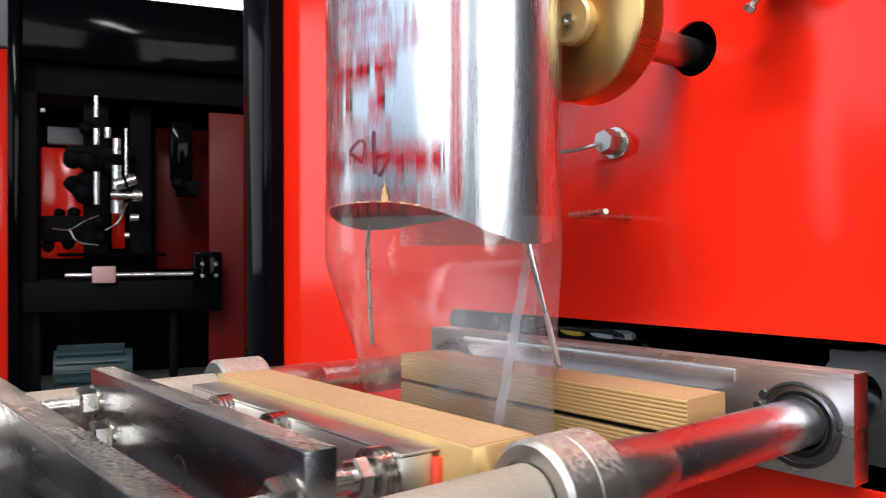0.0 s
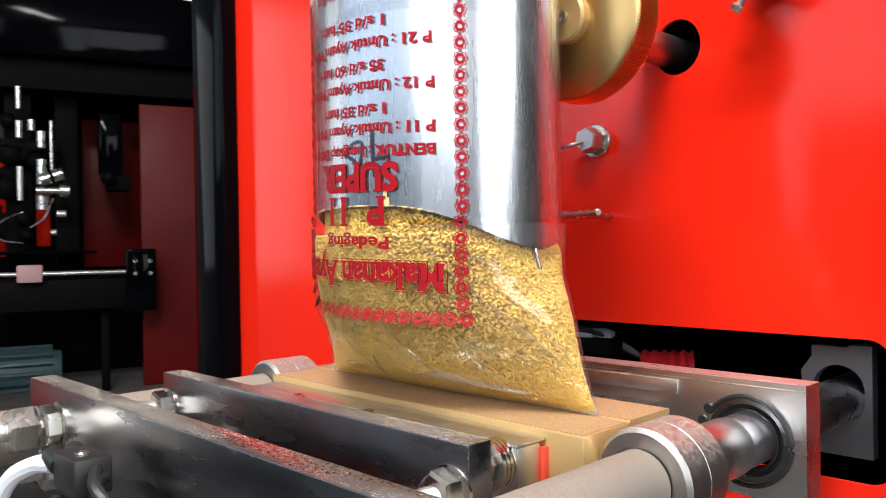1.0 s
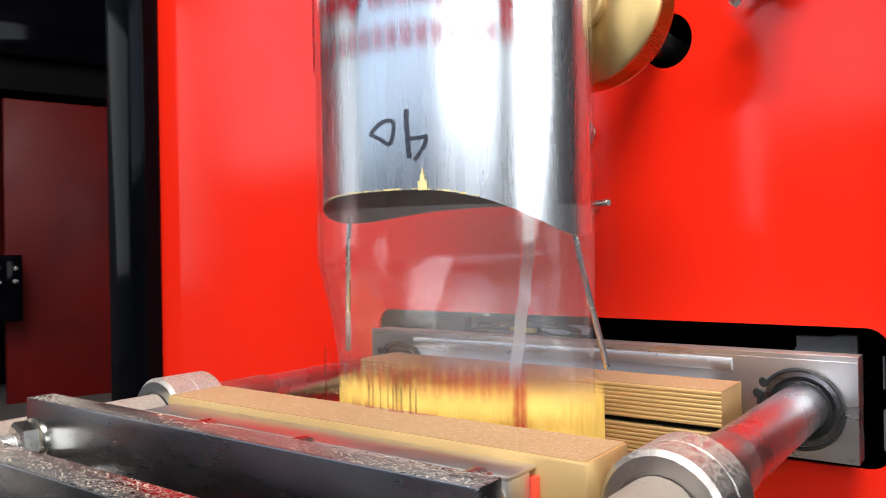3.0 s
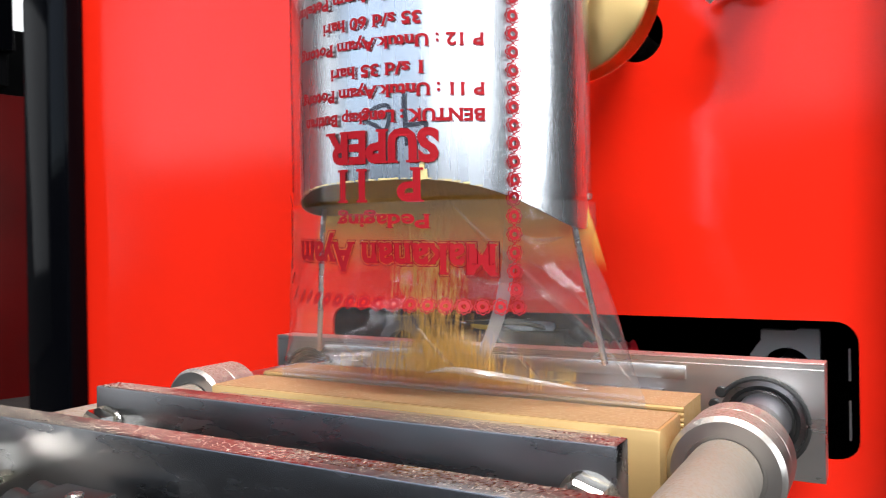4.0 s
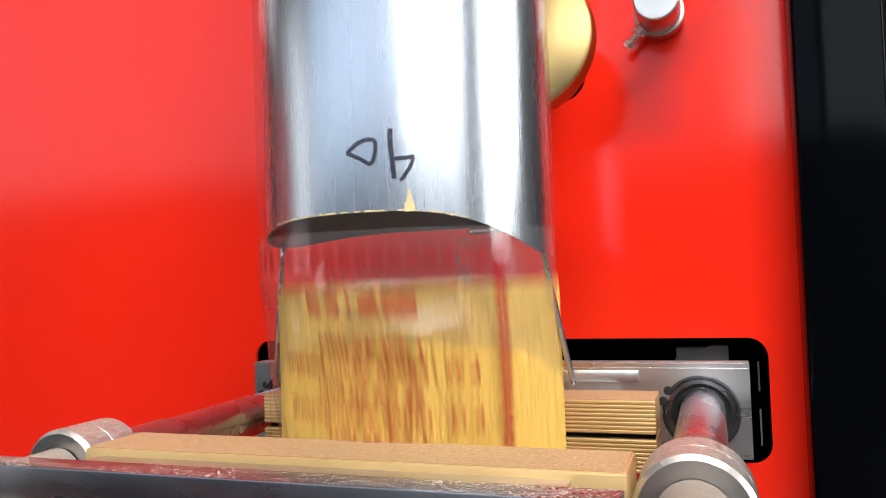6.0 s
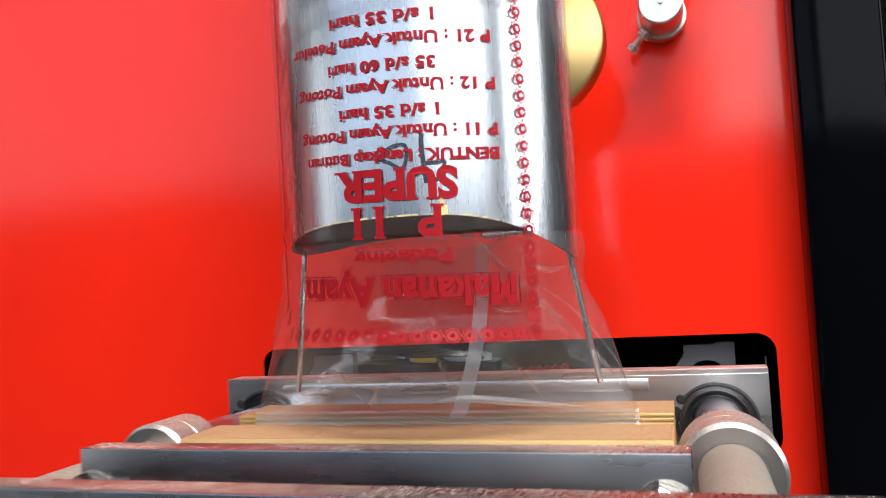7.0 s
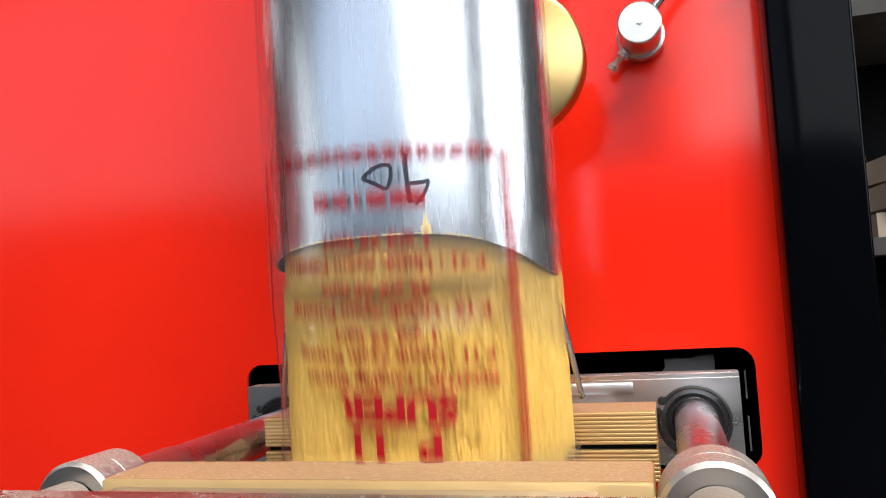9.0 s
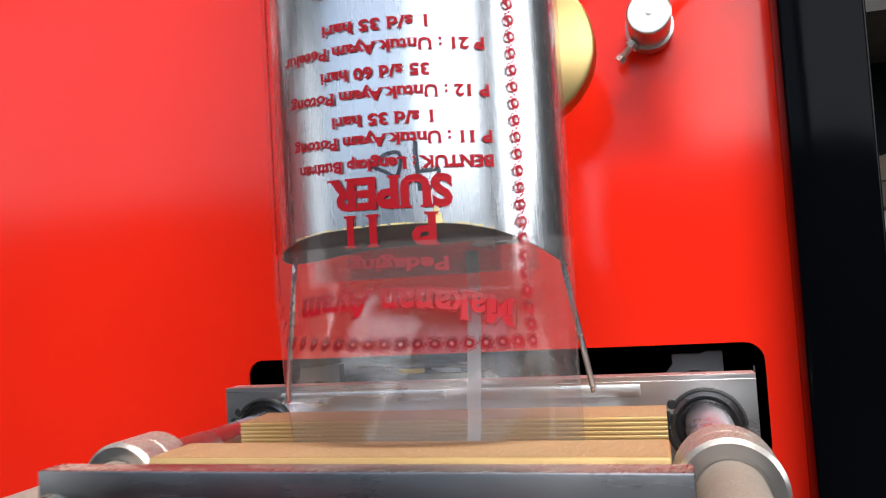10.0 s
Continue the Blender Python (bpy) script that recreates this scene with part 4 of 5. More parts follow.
def feed_half(side, shapes, level=0):
    """Packed crumbs inside the bag: a clumped mass with crevices, and loose crumbs pressed against the skin."""
    rnd = random.Random(20 + side + 10 * level)
    vs, fs = [], []
    z0, z1 = SLICES[level]
    nz = 190 if level == 0 else 90
    turns = list(np.linspace(0, 1.95, 330)) + list(np.linspace(1.95, math.pi, 14))[1:]
    na = len(turns) - 1

    def skin(z, a, g):
        if level:
            return Vector((CX + (0.0768 + g) * math.sin(a), CY - (0.0573 + g) * math.cos(a), z))
        mouth = rim_z(CX + 0.0752 * math.sin(a), CY - 0.059 * math.cos(a)) - 0.013
        p = bag_point(z, a, g, 0.0)
        k = min(max((z - mouth) / 0.009, 0), 1)
        q = Vector((CX + (0.0721 + g) * math.sin(a), CY - (0.0573 + g) * math.cos(a), z))
        return p.lerp(q, k)

    heights = np.linspace(z0, z1, nz + 1)
    uu, zz = np.meshgrid(np.array(turns) * side * 0.068, heights)
    deep = crevices(uu + 0.5, zz + 0.1 * level, 31)
    deep[:, 330:] = 0.0008
    for i in range(nz + 1):
        for k in range(na + 1):
            vs.append(tuple(skin(heights[i], side * turns[k], -deep[i, k])))
    w = na + 1
    for i in range(nz):
        for k in range(na):
            fs.append((i * w + k, i * w + k + 1, (i + 1) * w + k + 1, (i + 1) * w + k))
    fs.append(tuple(nz * w + k for k in range(w)))
    fs.append(tuple(w - 1 - k for k in range(w)))
    count = 2400 if level == 0 else 900
    while count:
        z = z0 + (z1 - z0) * rnd.random()
        a = side * radians(rnd.uniform(-2, 112))
        low = min(max((z + 0.012) / 0.04, 0.0), 1.0)
        r = (0.0005 + 0.0008 * rnd.random() ** 1.8) * (0.62 + 0.38 * low)
        base = len(vs)
        pts, faces = shapes[rnd.randrange(12)]
        zc = max(z, z0 + r * 0.5)
        c = skin(zc, a, -r * 0.14 - 0.0004 - 0.0006 * rnd.random())
        up, side_way = (skin(zc + 0.002, a, 0) - skin(zc - 0.002, a, 0)).normalized(), (skin(zc, a + 0.02, 0) - skin(zc, a - 0.02, 0)).normalized()
        out = side_way.cross(up).normalized()
        q = rnd.uniform(0, 6.3)
        e1, e2 = up * math.cos(q) + side_way * math.sin(q), side_way * math.cos(q) - up * math.sin(q)
        tip = rnd.uniform(-0.25, 0.25)
        frame3 = np.array([e1 * rnd.uniform(0.8, 1.2) + out * tip * 0.2, e2 * rnd.uniform(0.6, 1.0), out * 0.15])
        vs.extend(map(tuple, pts @ frame3 * r + np.array(c)))
        fs.extend([[base + q2 for q2 in f] for f in faces])
        count -= 1
    me = bpy.data.meshes.new("feed_half")
    me.from_pydata(vs, [], fs)
    me.materials.append(FEED)
    me.polygons.foreach_set("use_smooth", [True] * len(me.polygons))
    return me


def feed_stream(shapes):
    """Loose crumbs: a falling column and the heap that it forms on the seal."""
    rnd = random.Random(77)
    vs, fs = [], []
    for i in range(5200):
        if i < 2600:
            z = -0.0115 + 0.024 * rnd.random() ** 1.6
            x = 0.012 + rnd.gauss(0, 0.026) * (1 - (z + 0.012) / 0.034)
            z *= 1.0 if abs(x - 0.012) < 0.05 else 0.6
        else:
            z = rnd.uniform(0.008, 0.15)
            x = 0.006 + rnd.gauss(0, 0.008 + 0.05 * max(0, 0.03 - z))
        y = tab(Y_TAB, z) + rnd.uniform(-0.7, 0.3) * min(tab(D_TAB, z), 0.026)
        r = rnd.uniform(0.0005, 0.0011)
        pts, faces = shapes[rnd.randrange(12)]
        m = np.array(Euler((rnd.uniform(0, 6.3), rnd.uniform(0, 6.3), 0)).to_matrix())
        base = len(vs)
        vs.extend(map(tuple, pts @ m.T * r + np.array((x, y, z))))
        fs.extend([[base + q for q in f] for f in faces])
    me = bpy.data.meshes.new("feed_stream")
    me.from_pydata(vs, [], fs)
    me.materials.append(FEED)
    return me


SHAPES = crumb_shapes()
stream_me = feed_stream(SHAPES)
stream_pieces = []
half_feed = {(s, v): feed_half(s, SHAPES, v) for s in (1, -1) for v in range(4)}
feed_pieces = []
for j in range(3):
    charge = thing("feed_charge", pose(0, 0, 0), "golden-brown crumbled animal feed filling the clear bag", "feed", "feed charges")
    for s in (1, -1):
        for v in range(4):
            ob = part("feed_mass", half_feed[s, v], None, charge)
            ob["kind"] = "stuff"
            feed_pieces.append((j, s, v, ob))
    ob = part("loose_stream", stream_me, None, charge)
    ob["kind"] = "stuff"
    stream_pieces.append((j, ob))

# ---- red print on the film
def u_of_x(x):
    return min(range(221), key=lambda i: abs(ARC[i][0] - x) + (1 if abs(ARC[i][2]) > 1.5 else 0)) * 0.001 - 0.11


def text_mesh(body, bold, line=0.0):
    cu = bpy.data.curves.new("text", 'FONT')
    cu.body, cu.size, cu.offset, cu.resolution_u = body, 1.0, bold, 3
    if line:
        cu.fill_mode, cu.bevel_depth, cu.bevel_resolution = 'NONE', line, 0
    ob = bpy.data.objects.new("text", cu)
    scene.collection.objects.link(ob)
    me = bpy.data.meshes.new_from_object(ob.evaluated_get(bpy.context.evaluated_depsgraph_get()))
    bpy.data.objects.remove(ob)
    return me


def bent(u, dz, lift=0.0007):
    """A film point at arc length u, relative to the front centre line."""
    x, y, ang = arc_at(u)
    return x + math.sin(ang) * lift + slack(ang) - CX, y - math.cos(ang) * lift - (CY - 0.0594 - 0.0026), dz - 0.03 * u


def with_serifs(me, bold):
    """Slab serifs at the flat ends of the upright strokes."""
    vs, fs = [tuple(v.co) for v in me.vertices], [tuple(p.vertices) for p in me.polygons]
    used = {}
    for p in me.polygons:
        for e in p.edge_keys:
            used[tuple(sorted(e))] = used.get(tuple(sorted(e)), 0) + 1
    for (i, k), n in used.items():
        p, q = me.vertices[i].co, me.vertices[k].co
        span = abs(p.x - q.x)
        if n > 1 or abs(p.y - q.y) > 0.002 or not 0.05 < span < 0.27:
            continue
        foot, head = abs(p.y + bold) < 0.03, p.y > 0.44
        if not (foot or head):
            continue
        x0, x1, d = min(p.x, q.x) - 0.055, max(p.x, q.x) + 0.055, 0.055 if foot else -0.055
        base = len(vs)
        vs += [(x0, p.y, 0), (x1, p.y, 0), (x1, p.y + d, 0), (x0, p.y + d, 0)]
        fs.append((base, base + 1, base + 2, base + 3))
    out = bpy.data.meshes.new("text_line")
    out.from_pydata(vs, [], fs)
    return out


def printed_line(body, x0, x1, h, bold, lift=0.0007, line=0.0):
    me = text_mesh(body, bold, line)
    if not line:
        me = with_serifs(me, bold)
    co = np.array([v.co[:] for v in me.vertices])
    lo, hi = co.min(0), co.max(0)
    u0, u1 = u_of_x(x0), u_of_x(x1)
    cap = 0.70 if any(c.isupper() or c.isdigit() for c in body) else 0.5
    for v in me.vertices:
        fx = (v.co.x - lo[0]) / (hi[0] - lo[0])
        v.co = bent(u1 + (u0 - u1) * fx, -(v.co.y - cap / 2) / cap * h, lift)
    me.materials.clear()
    me.materials.append(PRINT)
    return me


def bar_line(spans, h):
    bm = bm_new()
    for x0, x1 in spans:
        u0, u1 = u_of_x(x0), u_of_x(x1)
        for i in range(4):
            a, c = u0 + (u1 - u0) * i / 4, u0 + (u1 - u0) * (i + 1) / 4
            bm.faces.new([bm.verts.new(bent(*p)) for p in ((a, -h / 2), (c, -h / 2), (c, h / 2), (a, h / 2))])
    return bm


def flower_mesh():
    bm = bm_new()
    n = 48
    rings = [[bm.verts.new((r(t) * math.cos(t), 0, r(t) * math.sin(t))) for t in (2 * math.pi * i / n for i in range(n))]
             for r in (lambda t: 0.0011, lambda t: 0.0025 + 0.0002 * math.cos(8 * t))]
    for i in range(n):
        bm.faces.new((rings[0][i], rings[0][(i + 1) % n], rings[1][(i + 1) % n], rings[1][i]))
    out = [[bm.verts.new((r(t) * math.cos(t), 0, r(t) * math.sin(t))) for t in (2 * math.pi * i / n for i in range(n))]
           for r in (lambda t: 0.0028 + 0.0005 * abs(math.cos(4 * t)), lambda t: 0.0032 + 0.0007 * abs(math.cos(4 * t)))]
    for i in range(n):
        bm.faces.new((out[0][i], out[0][(i + 1) % n], out[1][(i + 1) % n], out[1][i]))
    for i in range(8):
        t = math.pi * i / 4 + math.pi / 8
        d, s = Vector((math.cos(t), 0, math.sin(t))), Vector((-math.sin(t), 0, math.cos(t))) * 0.0003
        bm.faces.new([bm.verts.new(p) for p in (d * 0.0022 - s, d * 0.0030 - s, d * 0.0030 + s, d * 0.0022 + s)])
    return mesh_of("flower", bm, PRINT)


TITLE = "Makanan Ayam"
LINES = [(TITLE, 0.0580, -0.0355, 0.0650, 0.0125, 0.030), ("Pedaging", 0.0740, -0.006, 0.040, 0.0058, 0.028), ("P  11", 0.0895, -0.007, 0.036, 0.0140, 0.030),
         ("SUPER", 0.1065, -0.015, 0.043, 0.0135, 0.045), ("BENTUK : Lengkap Butiran", 0.1195, -0.031, 0.061, 0.0052, 0.030),
         ("P 11 : Untuk Ayam Potong", 0.1305, -0.033, 0.061, 0.0052, 0.030), ("1 s/d 35 hari", 0.1400, -0.011, 0.037, 0.0052, 0.030),
         ("P 12 : Untuk Ayam Potong", 0.1515, -0.034, 0.061, 0.0052, 0.030), ("35 s/d 60 hari", 0.1615, -0.016, 0.036, 0.0052, 0.030),
         ("P 21 : Untuk Ayam Petelur", 0.1730, -0.037, 0.060, 0.0052, 0.030), ("1 s/d 35 hari", 0.1835, -0.014, 0.037, 0.0052, 0.030)]
line_mesh = [(z, printed_line(s, x0, x1, h, bold)) for s, z, x0, x1, h, bold in LINES]
line_mesh.append((0.0580, printed_line(TITLE, -0.0363, 0.0658, 0.0125, 0.080, 0.0007, 0.011)))
line_mesh.append((0.2030, mesh_of("bars", bar_line([(-0.018, -0.010), (-0.007, 0.000), (0.004, 0.006), (0.010, 0.019), (0.021, 0.036)], 0.0060), PRINT)))
line_mesh.append((0.2135, mesh_of("bars", bar_line([(-0.004 + 0.0026 * i, -0.0031 + 0.0026 * i) for i in range(13) if i not in (4, 9)], 0.0040), MARKER)))
flower = flower_mesh()
U0, U1 = -0.0690, 0.0640
spots = []
for i in range(25):
    z = 0.038 + 0.186 * i / 24
    spots += [(U0, z), (U1, z)]
for i in range(1, 17):
    u = U0 + (U1 - U0) * i / 17
    spots += [(u, 0.038), (u, 0.224)]
print_pieces = []
for j in range(4):
    label = thing("printed_label", pose(0, 0, 0), "red feed label printed upside down on the clear film", "printed label", "printed labels")
    for z, me in line_mesh:
        print_pieces.append((j, z, None, part("text_line", me, None, label)))
    for u, z in spots:
        print_pieces.append((j, z, u, part("flower", flower, None, label)))


def film_face(z, g):
    """How far the film's front lies behind the tube's front, and its tilt, at height z; g is 0 for loosely hanging film and 1 for a shaped bag."""
    def full(q):
        return 0.0640 - (tab(D_TAB, q) + 0.0022) + (tab(Y_TAB, q) - CY) - 0.0078 if q < 0.085 else 0.0
    def hang(q):
        return 0.0500 * min(max((0.06 - q) / 0.105, 0), 1)
    def y(q):
        return hang(q) + (max(full(max(q, -0.0125)), -0.0022) - hang(q)) * g
    return y(z), math.degrees(math.atan2(y(z + 0.003) - y(z - 0.003), 0.006))


# ---------------------------------------------------------------- neighbouring machine, seen past the cabinet
NB = pose(-2.60, 0.636, 0, 0, 0, 72.8)
PINKPLATE = painted("dusty_pink_plate", (0.62, 0.36, 0.36), (0.50, 0.28, 0.28), 0.5, 0.7)
WHITEPLATE = painted("milky_cover", (0.75, 0.75, 0.85), (0.65, 0.65, 0.75), 0.3, 0.5)
other = thing("neighbour_machine", NB, "dark packing machine with black frame and red panels, out of focus", "packing machine")
for name, dims, mat in (
        ("frame_post", (-0.387, -0.348, -0.02, 0.02, -0.6, 1.3), BLACK), ("frame_post", (-0.375, -0.302, 0.08, 0.16, -0.6, 1.2), BLACK_DULL),
        # black block added behind the beam stands in for the dark upper interior
        ("top_beam", (-0.348, 0.66, 0.0, 0.06, 0.765, 1.02), BLACK), ("dark_interior_top", (-0.40, 0.66, 0.08, 0.60, 0.655, 1.00), BLACK_DULL),
        ("back_panel", (-0.40, 0.95, 0.62, 0.64, -0.46, 1.0), BLACK_DULL), ("side_panel", (0.30, 0.80, 0.10, 0.13, -0.6, 0.63), RED_SHADED),
        ("outer_panel", (-1.3, -0.41, 0.30, 0.33, -0.5, 0.86), RED), ("outer_post", (-1.3, -0.41, 0.28, 0.34, 0.865, 1.3), GREYPLATE),
        ("inner_panel", (-0.329, -0.140, 0.50, 0.515, 0.05, 0.514), RED), ("trim_strip", (-0.058, -0.008, 0.40, 0.42, 0.09, 0.31), RED),
        ("inner_panel", (0.116, 0.345, 0.50, 0.52, 0.0, 0.618), RED_SHADED),
        ("drive_box", (0.162, 0.245, 0.18, 0.3, 0.365, 0.60), BLACK), ("drive_box", (0.185, 0.27, 0.16, 0.26, 0.30, 0.36), BLACK_DULL),
        ("table", (-0.34, 0.33, -0.02, 0.28, -0.14, -0.03), BLACK_DULL),
        ("end_block", (0.23, 0.335, -0.05, 0.0, -0.15, 0.075), BLACK), ("plate", (-0.234, 0.14, 0.0, 0.2, 0.060, 0.072), BLACK),
        ("leg", (0.15, 0.18, 0.05, 0.08, -0.45, -0.14), BLACK_DULL), ("leg", (-0.32, -0.29, 0.05, 0.08, -0.45, -0.14), BLACK_DULL),
        ("yoke", (-0.30, -0.135, 0.18, 0.24, 0.115, 0.215), BLACK_DULL), ("crosshead", (-0.21, 0.03, 0.08, 0.14, 0.43, 0.47), BLACK_DULL),
        ("column", (-0.155, -0.065, 0.16, 0.22, 0.02, 0.68), BLACK_DULL), ("column", (0.01, 0.09, 0.20, 0.28, -0.03, 0.66), BLACK_DULL),
        ("pink_block", (-0.117, -0.038, -0.06, -0.02, -0.037, 0.024), PINKPLATE),
        ("control_box", (-0.30, -0.165, 0.44, 0.48, 0.52, 0.592), GREYPLATE)):
    part(name, box(bm_new(), *dims, 0.006), mat, other)
# rounded cast valve bodies, cables and couplings of the pulling mechanism
lump = random.Random(77)
for x, y, z, r in ((-0.185, 0.10, 0.425, 0.038), (-0.135, 0.10, 0.415, 0.046), (-0.085, 0.11, 0.42, 0.042), (-0.055, 0.10, 0.40, 0.034),
                   (-0.185, 0.10, 0.33, 0.036), (-0.15, 0.10, 0.30, 0.044), (-0.135, 0.10, 0.345, 0.040), (-0.14, 0.10, 0.54, 0.030),
                   (-0.24, 0.22, 0.225, 0.022), (-0.19, 0.22, 0.228, 0.024), (-0.21, 0.22, 0.11, 0.026), (-0.28, 0.22, 0.10, 0.024), (-0.095, 0.08, 0.19, 0.030), (-0.088, 0.08, 0.13, 0.026), (0.19, 0.12, 0.345, 0.03)):
    fb = bm_new()
    bmesh.ops.create_icosphere(fb, subdivisions=2, radius=r)
    for v in fb.verts:
        v.co *= lump.uniform(0.86, 1.1)
        v.co += Vector((x, y, z))
    part("valve_body", fb, BLACK_DULL, other)
for name, p, q, r, mat in (
        ("rod", (-0.104, 0.02, 0.25), (-0.104, 0.02, 0.37), 0.0105, STEEL_WORN), ("rod", (-0.104, 0.02, 0.47), (-0.104, 0.02, 0.53), 0.0105, STEEL_WORN),
        ("rod", (-0.104, 0.02, 0.57), (-0.104, 0.02, 0.65), 0.009, BOLT), ("rod", (-0.036, 0.05, 0.31), (-0.036, 0.05, 0.40), 0.017, STEEL_WORN),
        ("rod", (-0.036, 0.05, 0.44), (-0.036, 0.05, 0.50), 0.014, STEEL_WORN), ("rod", (-0.003, 0.05, 0.36), (-0.003, 0.05, 0.54), 0.006, BOLT),
        ("rod", (-0.066, 0.05, 0.50), (-0.066, 0.05, 0.54), 0.012, STEEL_WORN), ("coupling", (-0.035, 0.06, 0.22), (-0.035, 0.06, 0.27), 0.021, STEEL_WORN),
        ("guide_rod", (-0.205, -0.03, -0.008), (0.23, -0.03, -0.008), 0.009, STEEL_WORN), ("cross_rod", (-0.055, 0.0, 0.285), (0.05, 0.0, 0.285), 0.014, BOLT),
        ("cross_rod", (0.02, -0.01, 0.285), (0.052, -0.01, 0.285), 0.024, BOLT), ("knob", (-0.04, -0.02, 0.32), (-0.01, -0.02, 0.33), 0.022, STEEL_WORN),
        ("knob", (0.0, -0.02, 0.335), (0.03, -0.02, 0.345), 0.022, BOLT), ("cap", (0.01, 0.0, 0.202), (0.04, 0.0, 0.202), 0.014, STEEL_WORN),
        ("cap", (-0.008, 0.0, 0.137), (0.008, 0.0, 0.137), 0.011, STEEL_WORN), ("indicator_light", (-0.294, 0.10, 0.598), (-0.280, 0.10, 0.598), 0.008, WHITEPLATE)):
    part(name, rod(bm_new(), p, q, r, 18), mat, other)
for pts in ([(-0.26, 0.17, 0.165), (-0.20, 0.12, 0.16), (-0.15, 0.10, 0.19), (-0.10, 0.05, 0.21)], [(-0.20, 0.12, 0.16), (-0.17, 0.10, 0.115), (-0.10, 0.05, 0.10)],
            [(-0.075, 0.03, 0.155), (-0.03, 0.03, 0.19), (0.0, 0.05, 0.26)]):
    part("hose", tube_path(bm_new(), curve_pts([Vector(c) for c in pts], 16), 0.0028, 8), STEEL_WORN, other)
for k in range(4):
    part("bolt_head", rod(bm_new(), (0.262 + 0.05 * (k % 2), -0.056, 0.03 - 0.045 * (k // 2)), (0.262 + 0.05 * (k % 2), -0.05, 0.03 - 0.045 * (k // 2)), 0.008, 10), BOLT, other)
motor = thing("drive_motor", NB @ pose(-0.13, 0.25, -0.38), "teal finned electric motor under the table", "motor")
part("housing", lathe(bm_new(), [(0, -0.15), (0.07, -0.15), (0.075, -0.14), (0.075, 0.13), (0.0, 0.13)], 28, pose(0, 0, 0, 0, 0, 90)), TEAL, motor)
for i in range(16):
    a = 2 * math.pi * i / 16
    fb = bm_new()
    box(fb, -0.12, 0.12, -0.004, 0.004, 0.07, 0.095)
    bmesh.ops.transform(fb, matrix=Matrix.Rotation(a, 4, 'X'), verts=fb.verts)
    part("fin", fb, TEAL, motor)
base = new("machine_base", mesh_of("machine_base", box(bm_new(), -1.3, 0.9, -0.3, 1.2, -0.6, -0.45, 0.01), CONCRETE))
base.matrix_basis = NB
tagged(base, "grey-brown raised machine base", "base", kind="structure")

# bright window high in the far wall
GLOW = Mat("bright_window", (0.8, 0.8, 0.8), 0.5)
GLOW.set("Emission Color", (0.96, 0.98, 1.0, 1))
GLOW.set("Emission Strength", 1.5)
win = thing("window_2", pose(0, 0, 0), "bright daylight window high in the far wall", "window", kind="structure")
b = bm_new()
box(b, -5.99, -5.97, 0.3, 4.8, 0.9, 2.55)
part("pane", b, GLOW.m, win)
for y in (0.3, 1.8, 3.3, 4.8):
    b = bm_new()
    box(b, -5.98, -5.94, y - 0.03, y + 0.03, 0.9, 2.55)
    part("mullion", b, ALU, win)

# storage rack past the right-hand post
rack = thing("storage_rack", pose(0.98, 1.3, -1.0), "dark steel storage rack with a few pale boards", "rack")
for z in (0.60, 1.08, 1.50):
    b = bm_new()
    box(b, -0.55, 0.8, -0.2, 0.2, z, z + 0.03)
    part("shelf", b, WALLDARK, rack)
for x in (-0.55, 0.8):
    for y in (-0.2, 0.2):
        b = bm_new()
        box(b, x - 0.02, x + 0.02, y - 0.02, y + 0.02, 0, 1.95)
        part("upright", b, BLACK_DULL, rack)
CARD = painted("pale_board", (0.42, 0.33, 0.26), (0.33, 0.25, 0.19), 0.7, 0.85)
b = bm_new()
box(b, -0.53, 0.78, 0.19, 0.2, 0.02, 1.95)
part("back_sheet", b, BLACK_DULL, rack)
boards = thing("board_stack", pose(0.82, 1.25, 0.11), "pale boards lying on the rack shelf", "boards")
for k in range(3):
    b = bm_new()
    box(b, -0.3, 0.32, -0.12, 0.1, 0.002 + 0.05 * k, 0.046 + 0.05 * k)
    part("board", b, CARD, boards, at=pose(0, 0, 0, 0, 0, 6 * k - 5))


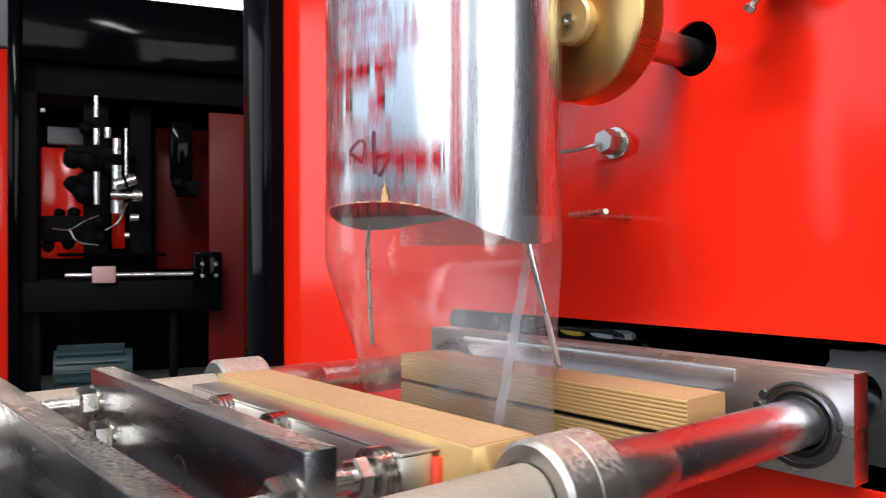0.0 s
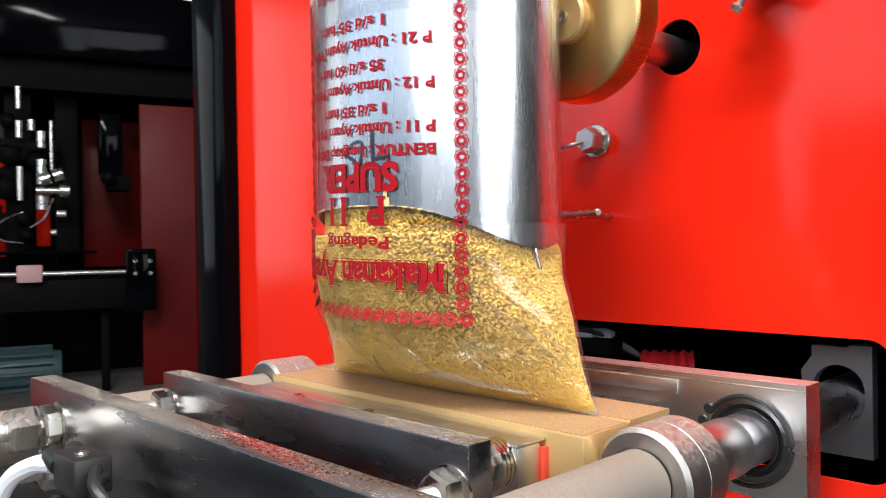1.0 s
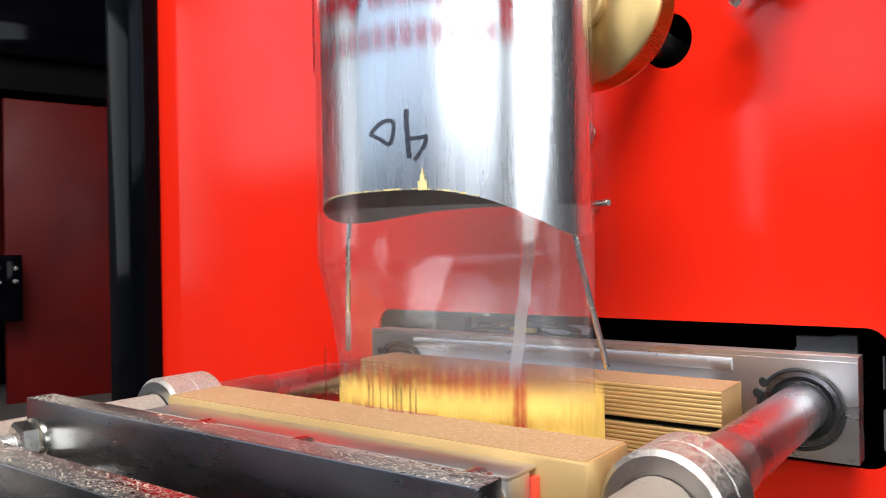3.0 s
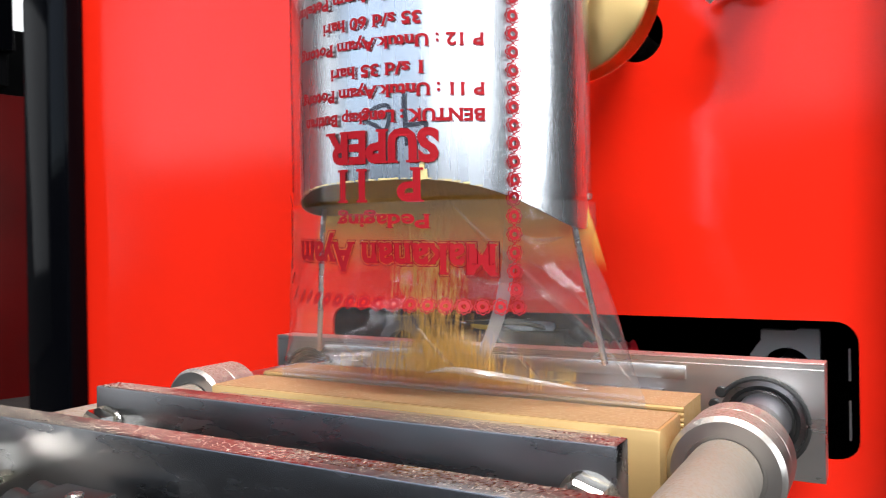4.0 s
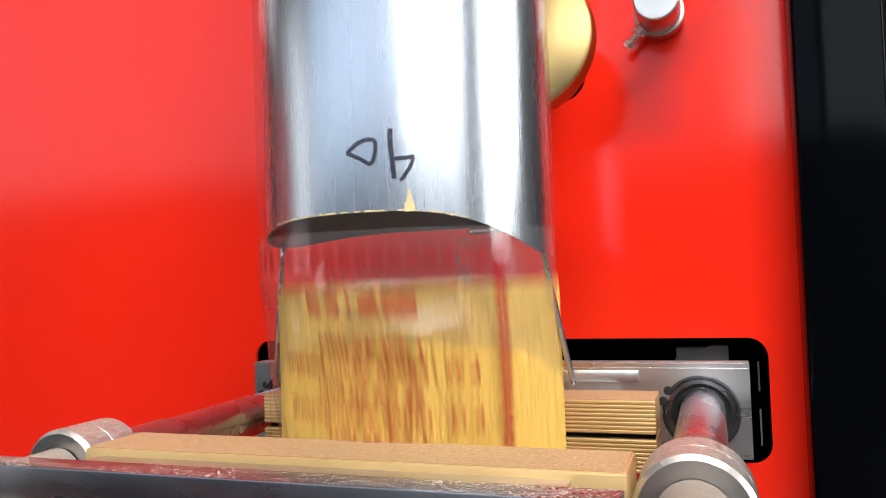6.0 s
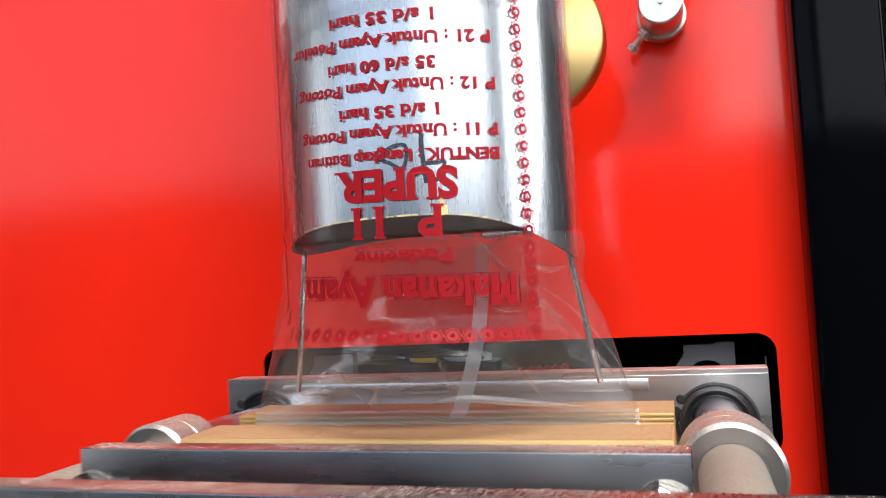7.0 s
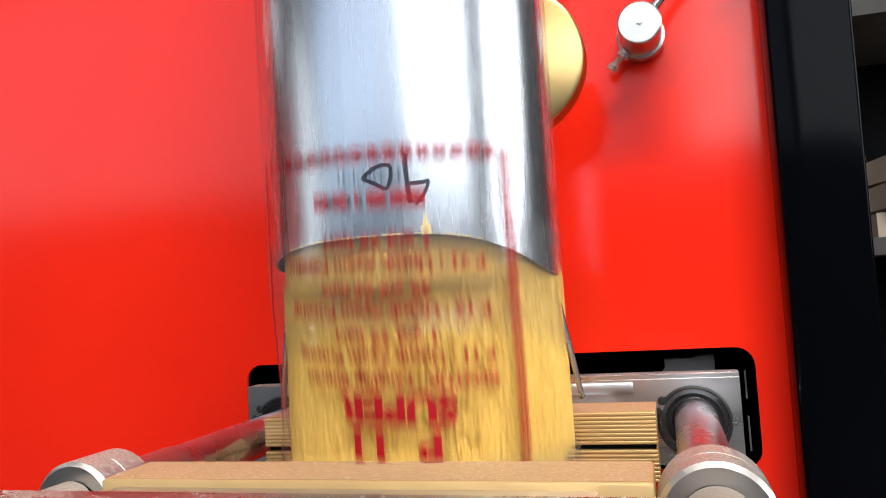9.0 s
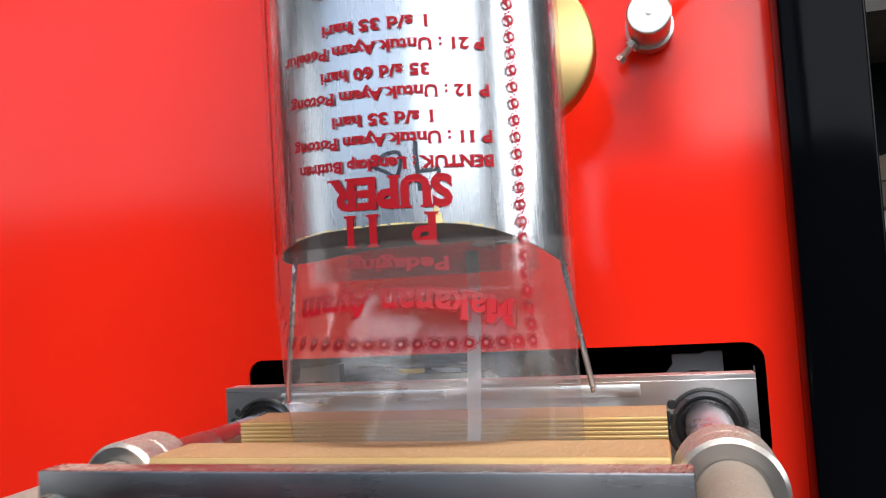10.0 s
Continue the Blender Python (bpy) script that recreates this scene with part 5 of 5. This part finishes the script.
# ---------------------------------------------------------------- what moves
def motions():
    walk(front, jaw_rows(-1, 0.060))
    for ob, dx, dz in connectors:
        walk(ob, [(t, pose(dx, 0, dz) @ m) for t, m in jaw_rows(-1, 0.060)])
    walk(rear, jaw_rows(1, 0.063))
    lowered = [(t0 + p, d) for t0 in T0 for p, d in ((0.0, 0.13), (0.30, 0.065), (0.50, 0.0), (1.48, 0.0), (1.58, 0.13))]
    ts = sorted({0.0, 10.0, *[round(t, 3) for t, _ in lowered if 0 < t < 10]})
    walk(skirt, [(t, pose(0, 0, float(np.interp(t, [a for a, _ in lowered], [d for _, d in lowered])))) for t in ts])
    for j, s, ob in film_pieces:
        rows = []
        for t in sorted({*pull_times(j, 0.40, 0.40), *[round(t, 3) for t in (T0[j] + 1.47, T0[j] + 1.57, T0[j] + 1.61) if 0 < t < 10]}):
            o = max(offset(j, t), 0.10 * min(max((T0[j] + 1.57 - t) / 0.10, 0), 1)) if t < T0[j] + 1.6 else offset(j, t)
            k = min(max(o / 0.10, 0), 1)
            slip = swing(j, t) if o <= 0 else 0.012 * k
            rows.append((t, pose(-s * 0.044 * k, slip, o)))
        walk(ob, rows)
    for j, s, v, ob in feed_pieces:
        rows = []
        drop = ((1.58, 0.32), (1.64, 0.25), (1.70, 0.16), (1.76, 0.075), (1.84, 0.02), (1.92, 0.0))
        fall = [(T0[j] + p, d) for p, d in drop]
        ts = set(pull_times(j, 0.001, 0.40)) | {round(t, 3) for t, _ in fall if t > 0}
        for t in sorted(ts):
            d = float(np.interp(t, [a for a, _ in fall], [c for _, c in fall]))
            o = min(offset(j, t), 0.0)
            k = min(d / 0.15, 1)
            inward = 0.042 * k
            deep = 0.0
            if v:
                deep = min(max((SLICES[v][1] + o + d - 0.070) / 0.035, 0), 1)
                inward = 0.0052 * deep
                k = 0.0
            rows.append((t, pose(-s * inward, swing(j, t) * (1 - deep) + 0.012 * k, o + d)))
        walk(ob, rows)
    for j, ob in stream_pieces:
        fall = [(T0[j] + p, d) for p, d in ((1.56, 0.33), (1.64, 0.19), (1.71, 0.06), (1.80, 0.0))]
        rows = []
        for t in sorted(set(pull_times(j, 0.001, 0.40)) | {round(t, 3) for t, _ in fall}):
            d = float(np.interp(t, [a for a, _ in fall], [c for _, c in fall]))
            o = min(offset(j, t), 0.0)
            rows.append((t, pose(0, swing(j, t), o + d)))
        walk(ob, rows)
    for j, z, u, ob in print_pieces:
        rows = []
        for t in pull_times(j, 0.30, 0.36):
            zz = z + offset(j, t)
            if offset(j, t) > 0 or t < T0[j] + 1.60:
                dy, tilt = film_face(zz, min(max((t - T0[j] - 1.46) / 0.14, 0), 1))
            else:
                dy, tilt = film_face(z, 1.0)
                dy += swing(j, t) * (1 - min(max((zz - 0.024) / 0.035, 0), 1)) - 0.0012 * min(-offset(j, t) / 0.02, 1)
            if u is None:
                m = pose(CX, CY - 0.0620 + dy, zz, tilt, 0, 0)
            else:
                x, y, ang = arc_at(u)
                m = pose(x + math.sin(ang) * 0.0009 + slack(ang), y - math.cos(ang) * 0.0009 + dy * math.cos(ang), zz - 0.03 * u, tilt * math.cos(ang), 0, math.degrees(ang))
            rows.append((t, m))
        walk(ob, rows)


motions()
